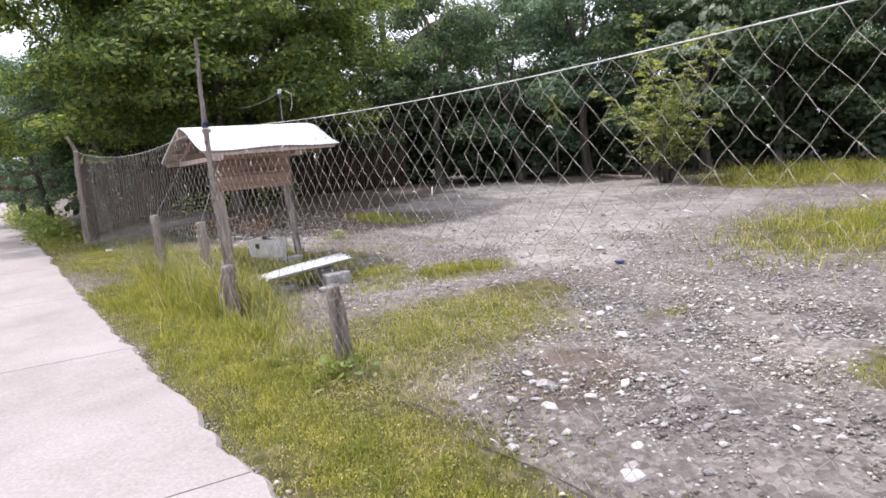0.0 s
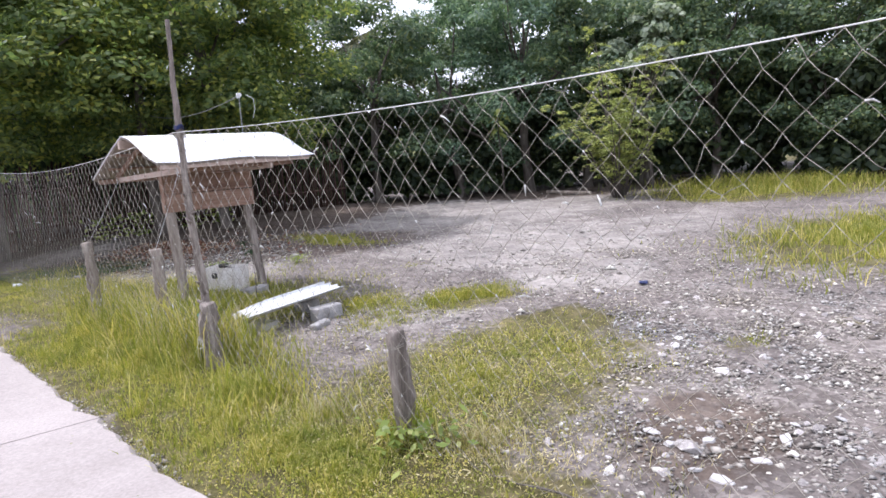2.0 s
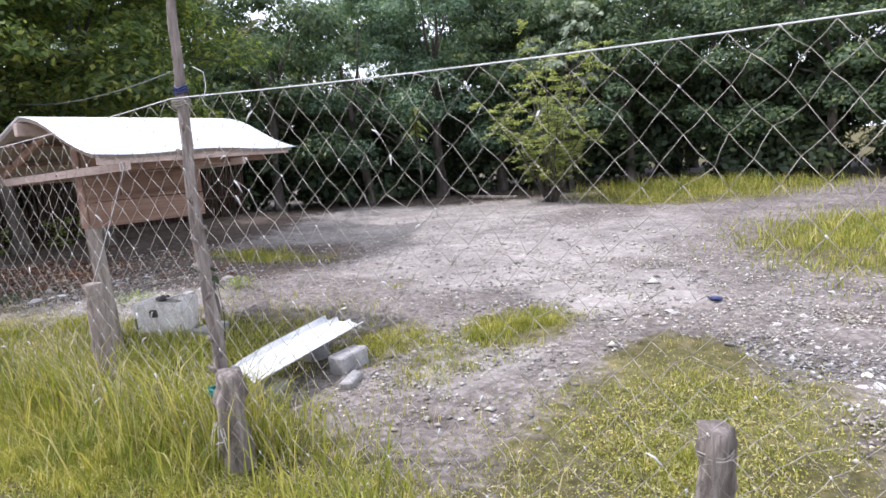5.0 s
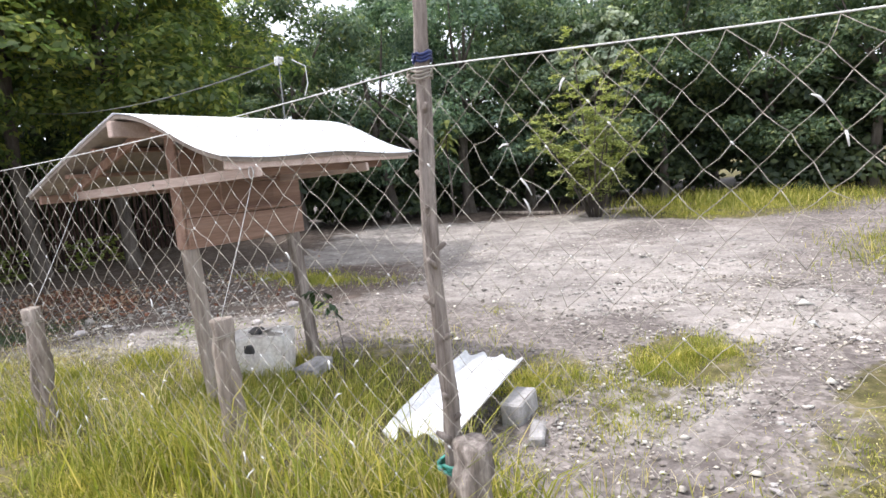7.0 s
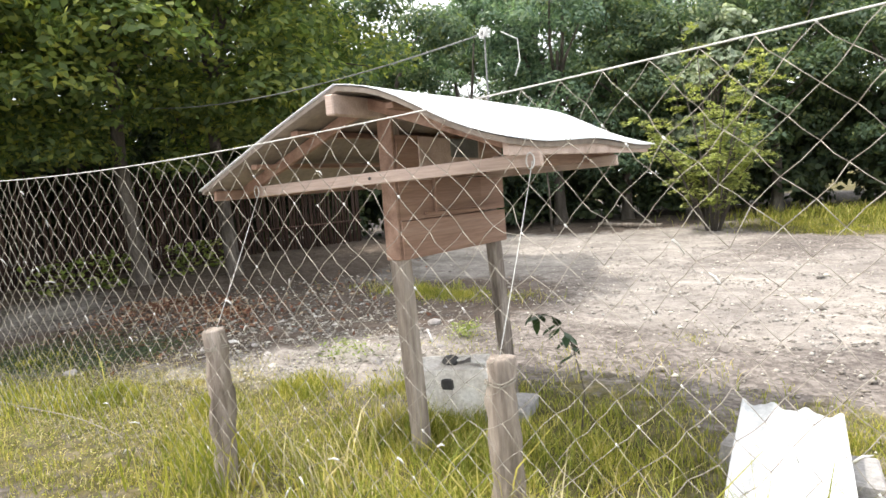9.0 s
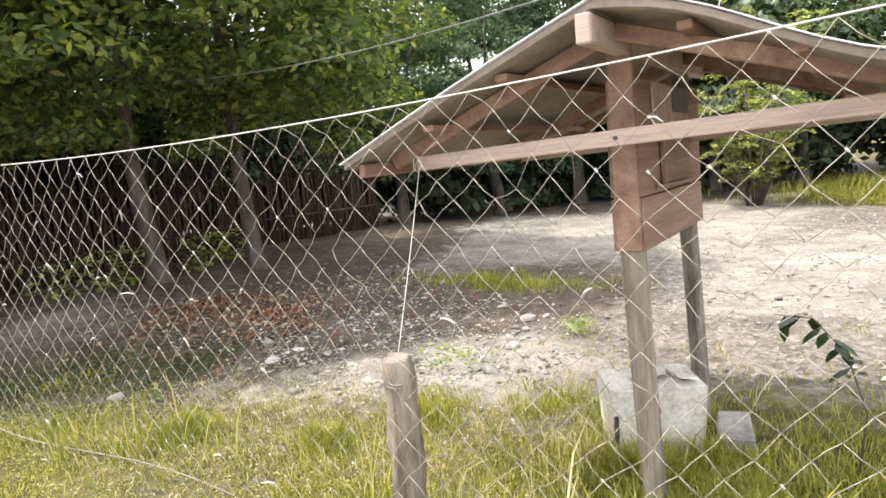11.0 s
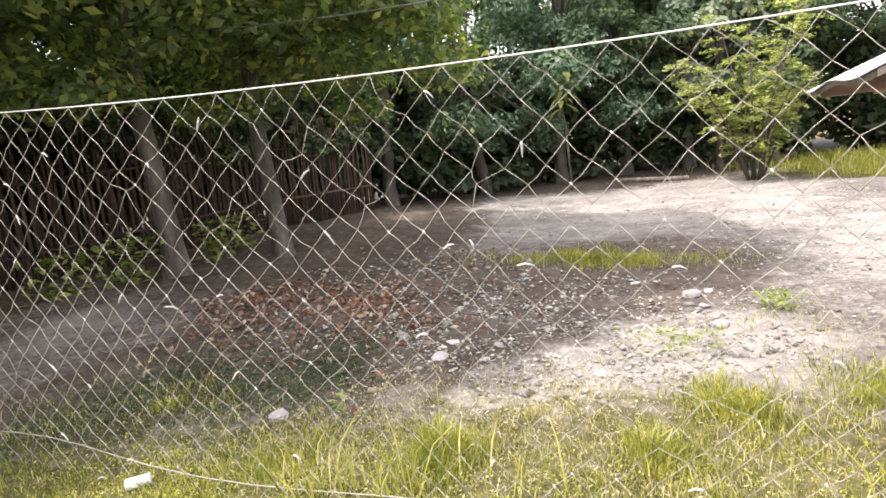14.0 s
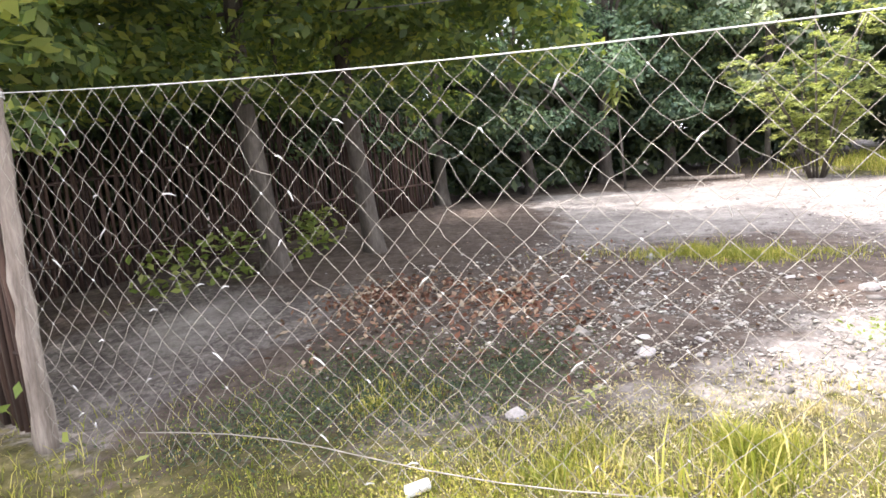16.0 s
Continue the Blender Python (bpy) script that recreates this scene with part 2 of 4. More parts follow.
def part(name, bm, material, parent=None, label=""):
    """Links a bmesh, given in world coordinates, as one mesh object under a thing or part."""
    me = bpy.data.meshes.new(name)
    bm.to_mesh(me)
    bm.free()
    me.materials.append(material)
    return mesh_ob(name, me, parent, label)


def soup(name, verts, faces, material, smooth=False):
    """A mesh from numpy arrays of corners and equal-sided faces."""
    me = bpy.data.meshes.new(name)
    n, k = faces.shape
    me.vertices.add(len(verts))
    me.vertices.foreach_set("co", np.ascontiguousarray(verts, np.float32).ravel())
    me.loops.add(n * k)
    me.loops.foreach_set("vertex_index", np.ascontiguousarray(faces, np.int32).ravel())
    me.polygons.add(n)
    me.polygons.foreach_set("loop_start", np.arange(0, n * k, k, dtype=np.int32))
    if smooth:
        me.polygons.foreach_set("use_smooth", np.ones(n, bool))
    me.update(calc_edges=True)
    me.validate()
    me.materials.append(material)
    return me


def thing(name, x, y, z, label, category, group="", kind=""):
    ob = new(name)
    ob.matrix_basis = Matrix.Translation((x, y, z))
    ob.empty_display_size = 0.1
    return tagged(ob, label, category, group, kind)


def box(bm, size, m, bevel=0.006, jitter=0.0):
    r = bmesh.ops.create_cube(bm, size=1.0)
    vs = r["verts"]
    for v in vs:
        v.co = Vector((v.co.x * size[0], v.co.y * size[1], v.co.z * size[2]))
        if jitter:
            v.co += Vector((random.uniform(-1, 1), random.uniform(-1, 1), random.uniform(-1, 1))) * jitter
    if bevel:
        es = list({e for v in vs for e in v.link_edges})
        out = bmesh.ops.bevel(bm, geom=es, offset=bevel, segments=1, affect="EDGES", profile=0.5)
        vs = list({v for f in out["faces"] for v in f.verts} | {v for v in vs if v.is_valid})
    bmesh.ops.transform(bm, matrix=m, verts=vs)


def beam(bm, a, b, w, h, up=(0, 0, 1), bevel=0.005, jitter=0.0):
    """A board from a to b, w across and h along up."""
    a, b = Vector(a), Vector(b)
    d = (b - a).normalized()
    s = d.cross(Vector(up)).normalized()
    u = s.cross(d)
    m = Matrix((s, d, u)).transposed().to_4x4()
    m.translation = (a + b) / 2
    box(bm, (w, (b - a).length, h), m, bevel, jitter)


def tube_arrays(path, radii, sides=8, cap=True, rough=0.0):
    """Corners and quads of a tube along a path, with its own unevenness."""
    path = [Vector(p) for p in path]
    verts, quads = [], []
    ref = Vector((0.31, 0.87, 0.13))
    for i, p in enumerate(path):
        d = (path[min(i + 1, len(path) - 1)] - path[max(i - 1, 0)]).normalized()
        s = d.cross(ref)
        s = s.normalized() if s.length > 0.05 else d.cross(Vector((1, 0, 0))).normalized()
        u = d.cross(s)
        for k in range(sides):
            a = 2 * math.pi * k / sides
            r = radii[i] * (1 + rough * (noise.noise(p * 7 + Vector((k * 3.1, 0, 0)))))
            verts.append(p + (s * math.cos(a) + u * math.sin(a)) * r)
    for i in range(len(path) - 1):
        for k in range(sides):
            k2 = (k + 1) % sides
            quads.append((i * sides + k, i * sides + k2, (i + 1) * sides + k2, (i + 1) * sides + k))
    return verts, quads


def tube(bm, path, radii, sides=8, rough=0.0):
    vs, qs = tube_arrays(path, radii, sides, rough=rough)
    bv = [bm.verts.new(v) for v in vs]
    for q in qs:
        bm.faces.new([bv[i] for i in q]).smooth = True
    bm.faces.new(bv[:sides][::-1])
    bm.faces.new(bv[-sides:])


def smooth01(a, b, v):
    s = np.clip((v - a) / (b - a), 0, 1)
    return s * s * (3 - 2 * s)


def ground_z(x, y):
    x, y = np.asarray(x, float), np.asarray(y, float)
    z = -0.13 + 0.012 * np.clip(y - 2, 0, 12) + 0.012 * np.clip(x, 0, 20)
    z = z + 0.22 * smooth01(13.2, 17.5, y) * smooth01(0.3, 3.0, x) * (1 - smooth01(9, 13, x))
    z = z + 0.022 * np.sin(x * 1.7 + 0.4 * y) * np.sin(y * 1.3 - 0.5 * x) * smooth01(0.0, 1.0, x)
    return z


def gz(x, y):
    return float(ground_z(x, y))


# grass: centre x, y, half width x, y
GRASS = ((-0.55, 0.5, 0.62, 2.4), (-0.45, 4.0, 0.75, 2.8), (1.1, 4.35, 1.75, 1.1, 0.7), (-0.2, 7.5, 0.95, 2.4), (0.5, 10.6, 1.3, 2.2, 0.66), (0.9, 8.6, 1.8, 1.3, 0.85),
         (-0.5, 13.0, 1.2, 2.4, 0.75), (0.2, 12.4, 0.9, 1.5, 0.65), (2.95, 6.15, 0.7, 0.5, 0.8), (2.15, 7.05, 0.6, 0.6, 0.6), (14.4, 7.4, 1.5, 2.8, 0.85), (8.3, 3.4, 2.7, 1.7, 0.75), (2.75, 1.2, 0.6, 0.35, 0.6), (2.0, 6.3, 0.6, 0.4, 0.5),
         (5.2, 11.9, 0.45, 1.3, 0.5), (16.8, 7.2, 1.9, 3.2), (2.5, 4.7, 0.7, 0.5), (13.2, 7.6, 1.0, 1.3),
         (-0.6, 17.5, 0.8, 3.0), (-0.6, 26.0, 1.0, 9.0), (2.9, 3.1, 0.45, 0.18, 0.45), (3.7, 2.6, 0.3, 0.16, 0.4), (15.5, -3.0, 3.0, 5.0))


def mask_of(patches, x, y, soft=0.55):
    m = np.zeros(np.broadcast(x, y).shape)
    for cx, cy, rx, ry, *w in patches:
        d = np.sqrt(((x - cx) / rx) ** 2 + ((y - cy) / ry) ** 2)
        m = np.maximum(m, (1 - smooth01(1 - soft, 1 + soft, d)) * (w[0] if w else 1.0))
    return m


SAND = ((10.5, 12.5, 4.2, 3.6), (6.6, 8.0, 2.6, 2.2), (9.0, 6.8, 2.4, 1.2, 0.7), (4.6, 5.8, 1.0, 1.0), (1.9, 12.0, 0.9, 1.0), (2.5, 10.8, 0.9, 0.9), (2.2, 6.1, 0.9, 0.4), (2.2, 16.3, 1.0, 0.5, 0.75), (1.0, 15.8, 0.6, 0.16, 0.45))
SOIL = ((0.9, 14.5, 1.6, 0.8), (1.15, 2.7, 0.7, 0.5, 0.7), (0.35, 3.75, 0.35, 0.3, 0.7), (3.3, 13.4, 2.3, 1.9), (4.8, 11.6, 2.0, 1.5, 0.75), (6.5, 16.3, 3.6, 2.2), (2.5, 19.3, 5.0, 1.9), (9.0, 18.5, 6.0, 3.0), (16.5, 14.5, 4.0, 4.0), (20.0, 6.0, 2.5, 9.0))

# ---- ground, one sheet out to the horizon ----


def axis(lo, hi, step, far):
    mid = np.arange(lo, hi + step / 2, step)
    grow = step * 1.35 ** np.arange(1, 40)
    out = np.cumsum(grow)
    out = out[out < far]
    return np.concatenate([lo - out[::-1], mid, hi + out])


def build_ground():
    xs, ys = axis(-1.4, 15.0, 0.09, 420), axis(-1.0, 19.0, 0.09, 420)
    X, Y = np.meshgrid(xs, ys)
    Z = ground_z(X, Y)
    near = (X > -1.0) & (X < 16) & (Y > -2) & (Y < 20)
    Z = Z + near * rng.normal(0, 0.006, Z.shape) + near * 0.012 * np.sin(X * 5.3 + np.sin(Y * 3.1)) * np.sin(Y * 4.7)
    Z = np.where(X < -1.05, Z - 0.05, Z)
    nx, ny = len(xs), len(ys)
    idx = np.arange(nx * ny).reshape(ny, nx)
    faces = np.stack([idx[:-1, :-1], idx[:-1, 1:], idx[1:, 1:], idx[1:, :-1]], -1).reshape(-1, 4)
    me = soup("ground", np.stack([X, Y, Z], -1).reshape(-1, 3), faces, M_GROUND, True)
    far = ((np.abs(X) > 30) | (np.abs(Y) > 40)).astype(float)
    for name, val in (("grass", np.maximum(mask_of(GRASS, X, Y), far)), ("sand", mask_of(SAND, X, Y, 0.5)), ("soil", mask_of(SOIL, X, Y, 0.4))):
        a = me.attributes.new(name, "FLOAT", "POINT")
        a.data.foreach_set("value", val.ravel().astype(np.float32))
    return tagged(new("ground", me), "uneven gravel and dirt field with grass patches", "ground", kind="structure")


ground = build_ground()

# ---- concrete road of cast slabs ----


def build_road():
    road = thing("road", -2.6, 5.9, 0, "pale sun-bleached concrete village road with joints", "road", kind="structure")
    for k in range(-5, 14):
        y0, y1 = 5.93 + 3.0 * k + 0.006, 5.93 + 3.0 * (k + 1) - 0.006
        bm = bmesh.new()
        n = 40
        rows = []
        for i in range(n + 1):
            y = y0 + (y1 - y0) * i / n
            xe = -1.01 + 0.06 * noise.noise(Vector((0, y * 1.3, 0))) + 0.05 * noise.noise(Vector((5, y * 4.1, 0))) + 0.03 * noise.noise(Vector((9, y * 11.0, 0))) + 0.013 * max(0, y - 8) ** 1.2
            zt = gz(-1, y) + 0.035
            rows.append([bm.verts.new((x, y - 0.12 * (x + 1.0), z)) for x, z in
                         ((-4.4, zt - 0.15), (-4.4, zt), (xe - 0.03, zt), (xe, zt - 0.03), (xe, zt - 0.15))])
        for a, b in zip(rows, rows[1:]):
            for j in range(4):
                bm.faces.new((a[j], a[j + 1], b[j + 1], b[j]))
        bm.faces.new(rows[0][::-1])
        bm.faces.new(rows[-1])
        bmesh.ops.recalc_face_normals(bm, faces=bm.faces)
        part("slab", bm, M_CONCRETE, road)


build_road()

# ---- rope fence with knotted net ----


def rope_z(y):
    """Height of the top rope: tied at the posts, slack between."""
    if y < 6.48:
        return min(1.79 + 0.0085 * (y - 3.2) ** 2, 1.95)
    q = min((y - 6.48) / 8.99, 1.0)
    return 1.881 + 0.11 * q - 0.203 * 4 * q * (1 - q)


def fence_x(y):
    return 0.02 + 0.03 * math.sin(y * 0.7)


def build_fence():
    fence = thing("net_fence", 0.02, 5.0, gz(0, 5), "tan knotted rope net hung on a slack white rope between posts", "fence")
    ys = np.append(np.arange(-1.5, 15.4, 0.25), 15.47)
    bm = bmesh.new()
    tube(bm, [(fence_x(y), y, rope_z(y)) for y in ys], [0.0028] * len(ys), 6)
    part("top_rope", bm, M_ROPE, fence, "taut white top rope")
    cw, rows = 0.136, 26
    ny = int(17.1 / cw)
    node = {}
    r2 = random.Random(3)
    for i in range(2 * ny + 1):
        y = -1.48 + i * cw / 2
        if y > 15.46:
            continue
        top, low = rope_z(y), gz(0, y) + 0.03
        for j in range(rows + 1):
            if (i + j) % 2:
                continue
            s = j / rows
            z = top - 0.004 - (top - low) * s
            loose = 0.0 if j == 0 else 1.0
            wob = Vector((noise.noise(Vector((y * 1.1, z * 1.3, 1))), noise.noise(Vector((y * 1.3, z * 1.4, 5))), noise.noise(Vector((y * 1.2, z, 9)))))
            tug = 0.03 if r2.random() < 0.06 else 0.0
            node[i, j] = Vector((fence_x(y) + loose * (0.03 * wob.x - 0.02 * math.sin(s * math.pi)),
                                 y + loose * (0.05 * wob.y + r2.uniform(-0.008, 0.008) + r2.uniform(-tug, tug)),
                                 z + loose * (0.03 * wob.z + r2.uniform(-0.008, 0.008) + r2.uniform(-tug, tug) * 1.4)))
    torn = {k for k in node if r2.random() < 0.012 and k[1] > 1}
    bm = bmesh.new()
    knots = bmesh.new()
    for (i, j), p in node.items():
        for di in (-1, 1):
            q = node.get((i + di, j + 1))
            if q is None or ((i, j) in torn and di == 1) or ((i + di, j + 1) in torn and di == -1 and j % 3 == 0):
                continue
            tube(bm, [p, (p + q) / 2 + Vector((r2.uniform(-1, 1), r2.uniform(-1, 1), r2.uniform(-1.5, 0.5))) * 0.005, q], [0.0014, 0.0013, 0.0014], 4)
        if r2.random() < 0.035 and j > 0:
            d = Vector((r2.uniform(-0.3, 0.3), r2.uniform(-1, 1), r2.uniform(-0.9, 0.6))).normalized() * r2.uniform(0.025, 0.07)
            tube(knots, [p, p + d * 0.5 + Vector((0, 0, 0.006)), p + d], [0.0042, 0.004, 0.002], 5)
        elif r2.random() < 0.07:
            tube(knots, [p - Vector((0, 0.004, 0.005)), p + Vector((0, 0.004, 0.005))], [0.0032, 0.0032], 5)
    part("net", bm, M_TWINE, fence)
    part("frayed_twine", knots, M_ROPE, fence, "pale frayed twine ends")["kind"] = "stuff"
    bm = bmesh.new()
    pts = [(0.16 + 0.05 * math.sin(y * 2.3), y, gz(0.2, y) + 0.075 + 0.02 * math.sin(y * 1.9)) for y in np.arange(10.8, 15.3, 0.3)]
    tube(bm, pts, [0.0035] * len(pts), 5)
    part("bottom_rope", bm, M_TWINE, fence)
    bm = bmesh.new()
    pts = [(0.07 + 0.1 * max(y - 3.2, 0) + 0.02 * math.sin(y * 7), y, gz(0.1, y) + 0.02 + 0.02 * math.sin(y * 5)) for y in np.arange(0.9, 3.95, 0.12)]
    tube(bm, pts, [0.0045 + 0.002 * math.sin(9 * p[1]) for p in pts], 6, 0.2)
    part("bottom_rope", bm, M_BARK, fence, "brown dried bottom cord of the net")
    return fence


build_fence()


def post(name, pts, radii, mat, label, knots=(), ends=True, sides=16, category="fence post", group=""):
    base = pts[0]
    th = thing(name, base[0], base[1], base[2], label, category, group)
    fine, fr = [], []
    steps = 5
    for (a, ra), (b, rb) in zip(zip(pts, radii), zip(pts[1:], radii[1:])):
        for s in range(steps):
            u = s / steps
            fine.append(Vector(a).lerp(Vector(b), u) + Vector((noise.noise(Vector(a) * 3 + Vector((u * 3, 0, 0))), noise.noise(Vector(b) * 3 + Vector((u * 3, 2, 0))), 0)) * ra * 0.25)
            fr.append(ra + (rb - ra) * u)
    fine.append(Vector(pts[-1]))
    fr.append(radii[-1])
    fine.append(Vector(pts[-1]) + (Vector(pts[-1]) - Vector(pts[-2])).normalized() * radii[-1] * 0.16)
    fr.append(radii[-1] * 0.82)
    bm = bmesh.new()
    tube(bm, fine, fr, sides, 0.6)
    shaft = part("shaft", bm, mat, th)
    for (x, y, z, dx, dy, r) in knots:
        bm = bmesh.new()
        tube(bm, [(x, y, z), (x + dx * 0.6, y + dy * 0.6, z + 0.02), (x + dx, y + dy, z + 0.035)], [r, r * 0.8, r * 0.55], 7, 0.4)
        part("branch_stub", bm, mat, shaft)
    return th


def ring(name, th, x, y, z, r, mat, turns=3, thick=0.004, label=""):
    bm = bmesh.new()
    pts = [(x + r * math.cos(a), y + r * math.sin(a), z + 0.012 * a / 6.28 + 0.006 * math.sin(3 * a)) for a in np.arange(0, 6.28 * turns, 0.5)]
    tube(bm, pts, [thick] * len(pts), 5)
    return part(name, bm, mat, th, label)


g = gz(0, 6.5)
tall = post("fence_post", [(0.1, 6.53, g - 0.05), (0.085, 6.52, 0.6), (0.055, 6.52, 1.3), (0.038, 6.48, 1.9), (0.04, 6.44, 2.75)], [0.038, 0.031, 0.028, 0.024, 0.015], M_POST,
            "tall crooked grey-brown wooden fence post with branch stubs", [(0.07, 6.51, 0.45, -0.03, 0.05, 0.018), (0.05, 6.52, 1.0, 0.0, 0.05, 0.016), (0.05, 6.52, 1.35, -0.04, -0.03, 0.017), (0.06, 6.52, 0.85, 0.0, -0.05, 0.016), (0.05, 6.52, 1.6, -0.03, 0.03, 0.014), (0.07, 6.51, 0.62, -0.045, -0.01, 0.014), (0.05, 6.5, 1.15, -0.04, 0.01, 0.013), (0.05, 6.51, 1.48, 0.0, 0.045, 0.014), (0.06, 6.52, 1.2, 0.02, -0.05, 0.015), (0.075, 6.52, 0.72, -0.01, 0.05, 0.015), (0.04, 6.49, 1.72, -0.03, -0.03, 0.012), (0.085, 6.52, 0.52, 0.0, -0.05, 0.016)])
ring("wire_tie", tall, 0.048, 6.5, 1.84, 0.046, M_TWINE)
ring("blue_tie", tall, 0.039, 6.478, 1.9, 0.033, M_BLUE, 3, 0.006, "dark blue plastic tie")
ring("plastic_tie", tall, 0.08, 6.51, 0.33, 0.066, M_GREENTIE, 3, 0.009, "green plastic strip")
stubpost = post("wooden_stump", [(0.05, 6.42, g - 0.05), (0.05, 6.42, 0.2), (0.045, 6.41, 0.46)], [0.085, 0.075, 0.068], M_POST, "thick weathered wooden stump tied beside the tall post", category="stump")
for k in range(7):
    q = random.Random(60 + k)
    a = Vector((0.0, 6.40 + 0.02 * k, 0.2 + q.uniform(-0.04, 0.04)))
    bm = bmesh.new()
    tube(bm, [a, a + Vector((-0.03, q.uniform(-0.05, 0.05), q.uniform(-0.1, 0.0))), a + Vector((-0.04, q.uniform(-0.14, 0.14), q.uniform(-0.22, 0.03)))], [0.003] * 3, 5)
    part("string_end", bm, M_ROPE, stubpost)
for nm, x, y, zt, r, mat, lab, dx, dy in (
        ("wooden_stump", 0.09, 4.03, 0.565, 0.055, M_POST, "dark weathered wooden fence stump in the grass", -0.1, -0.06),
        ("wooden_stump", 0.325, 8.11, 0.80, 0.06, M_POST_PALE, "pale split wooden fence stump with a knotted top", -0.03, -0.02),
        ("wooden_stump", 0.16, 9.75, 0.835, 0.062, M_POST_PALE, "pale round wooden fence stump with a sawn top", -0.02, -0.03)):
    b = gz(x, y)
    s = post(nm, [(x - dx * 0.5, y - dy * 0.5, b - 0.06), (x, y, (b + zt) / 2), (x + dx * 0.3, y + dy * 0.3, zt)], [r * 1.12, r, r * 0.95], mat, lab, [(x, y, zt - 0.12, -0.05, -0.03, 0.02)], category="stump", group="stumps along the net fence")
    ring("string_tie", s, x + dx * 0.2, y + dy * 0.2, zt - 0.1, r * 1.05, M_TWINE, 2, 0.003)
corner = post("fence_post", [(-0.01, 15.54, gz(0, 15.5) - 0.06), (0.0, 15.52, 0.7), (0.02, 15.5, 1.45), (0.04, 15.48, 2.0), (-0.08, 15.46, 2.3)], [0.055, 0.05, 0.047, 0.04, 0.026], M_POST_PALE,
              "pale straight wooden corner post with a bent tip")
ring("wire_tie", corner, 0.04, 15.48, 1.96, 0.05, M_ROPE)

# ---- roofed notice board on two legs ----


def build_notice_board():
    hut = thing("roofed_notice_board", 1.4, 9.03, gz(1.4, 9.03), "brown plank notice board on two legs with metal gable roof", "notice board")
    for top, foot, w in ((0.9, 0.96, 0.082), (1.9, 2.02, 0.075)):
        bm = bmesh.new()
        beam(bm, (foot, 9.04, gz(foot, 9.04) - 0.05), (top + 0.006, 9.06, 1.3), w, 0.105, (1, 0, 0), 0.012, 0.008)
        beam(bm, (top + 0.006, 9.06, 1.28), (top, 9.06, 1.95), w, 0.08, (1, 0, 0), 0.01, 0.004)
        part("leg", bm, M_POST_PALE if top < 1 else M_POST, hut)
    # planks across both faces of the legs
    for face, y in ((0, 9.006), (1, 9.115)):
        for k, (z0, z1) in enumerate(((1.12, 1.33), (1.336, 1.55), (1.556, 1.80))):
            bm = bmesh.new()
            zz = (z0 + z1) / 2
            beam(bm, (0.872, y + 0.003 * (k % 2), zz), (2.0 if face == 0 else 1.95, y, zz + 0.006 * (k - 1)), 0.018, z1 - z0, (0, 0, 1), 0.003, 0.003)
            part("plank", bm, M_PLANK, hut)
    bm = bmesh.new()
    beam(bm, (0.858, 9.055, 1.12), (0.858, 9.055, 1.93), 0.1, 0.022, (1, 0, 0), 0.004)
    part("end_board", bm, M_PLANK, hut)
    # panels, laths and a small screen on the board
    yf = 8.986
    bm = bmesh.new()
    box(bm, (0.64, 0.012, 0.21), pose(1.38, yf + 0.006, 1.685, 0, 1, 0), 0.003)
    part("upper_panel", bm, M_BEAM, hut, "pale bare wood panel")
    bm = bmesh.new()
    box(bm, (0.5, 0.012, 0.19), pose(1.44, yf + 0.006, 1.462, 0, 1, 0), 0.003)
    part("lower_panel", bm, M_PLANK, hut)
    for a, b in (((1.08, yf, 1.36), (1.72, yf, 1.35)), ((1.18, yf, 1.36), (1.18, yf, 1.57)), ((1.06, yf, 1.575), (1.74, yf, 1.57))):
        bm = bmesh.new()
        beam(bm, a, b, 0.016, 0.022, (0, 1, 0), 0.003)
        part("frame_lath", bm, M_PLANK, hut)
    bm = bmesh.new()
    box(bm, (0.3, 0.008, 0.11), pose(1.52, yf - 0.004, 1.73, 0, 1, 0), 0.0)
    part("screen", bm, M_CABLE, hut, "small dark grey mesh screen")
    bm = bmesh.new()
    box(bm, (0.26, 0.006, 0.035), pose(1.46, yf - 0.005, 1.615, 0, 2, 0), 0.0)
    part("notice_paper", bm, M_BOX, hut, "faded white notice paper")
    # roof: two bowed sheets over a lining
    x_w, x_e, ridge_y, ridge = 0.45, 2.36, 9.02, 2.03

    def slope_z(side, u, v):
        edge_z = 1.69 if side < 0 else 1.575
        bow = 0.02 * math.sin(u * math.pi) + 0.024 * math.sin(2 * u * math.pi) if side < 0 else 0.012 * math.sin(u * math.pi)
        return ridge + (edge_z - ridge) * u + bow - 0.012 * math.sin(v * 9) * u

    def slope(side, off, thick, name, mat, x0, x1, reach, label=""):
        bm = bmesh.new()
        nu, nv = 10, 16
        edge_y = 8.08 if side < 0 else 10.18
        grid = {}
        for top in (0, 1):
            for i in range(nu + 1):
                for j in range(nv + 1):
                    u, v = reach * i / nu, j / nv
                    x = x0 + (x1 - x0) * v
                    y = ridge_y + (edge_y - ridge_y) * u
                    grid[top, i, j] = bm.verts.new((x + (0.03 * u if v == 1 else 0), y, slope_z(side, u, v) + off + thick * top))
        for i in range(nu):
            for j in range(nv):
                for top in (0, 1):
                    q = [grid[top, i, j], grid[top, i, j + 1], grid[top, i + 1, j + 1], grid[top, i + 1, j]]
                    bm.faces.new(q).smooth = True
        for i in range(nu):
            for j in (0, nv):
                bm.faces.new((grid[0, i, j], grid[0, i + 1, j], grid[1, i + 1, j], grid[1, i, j]))
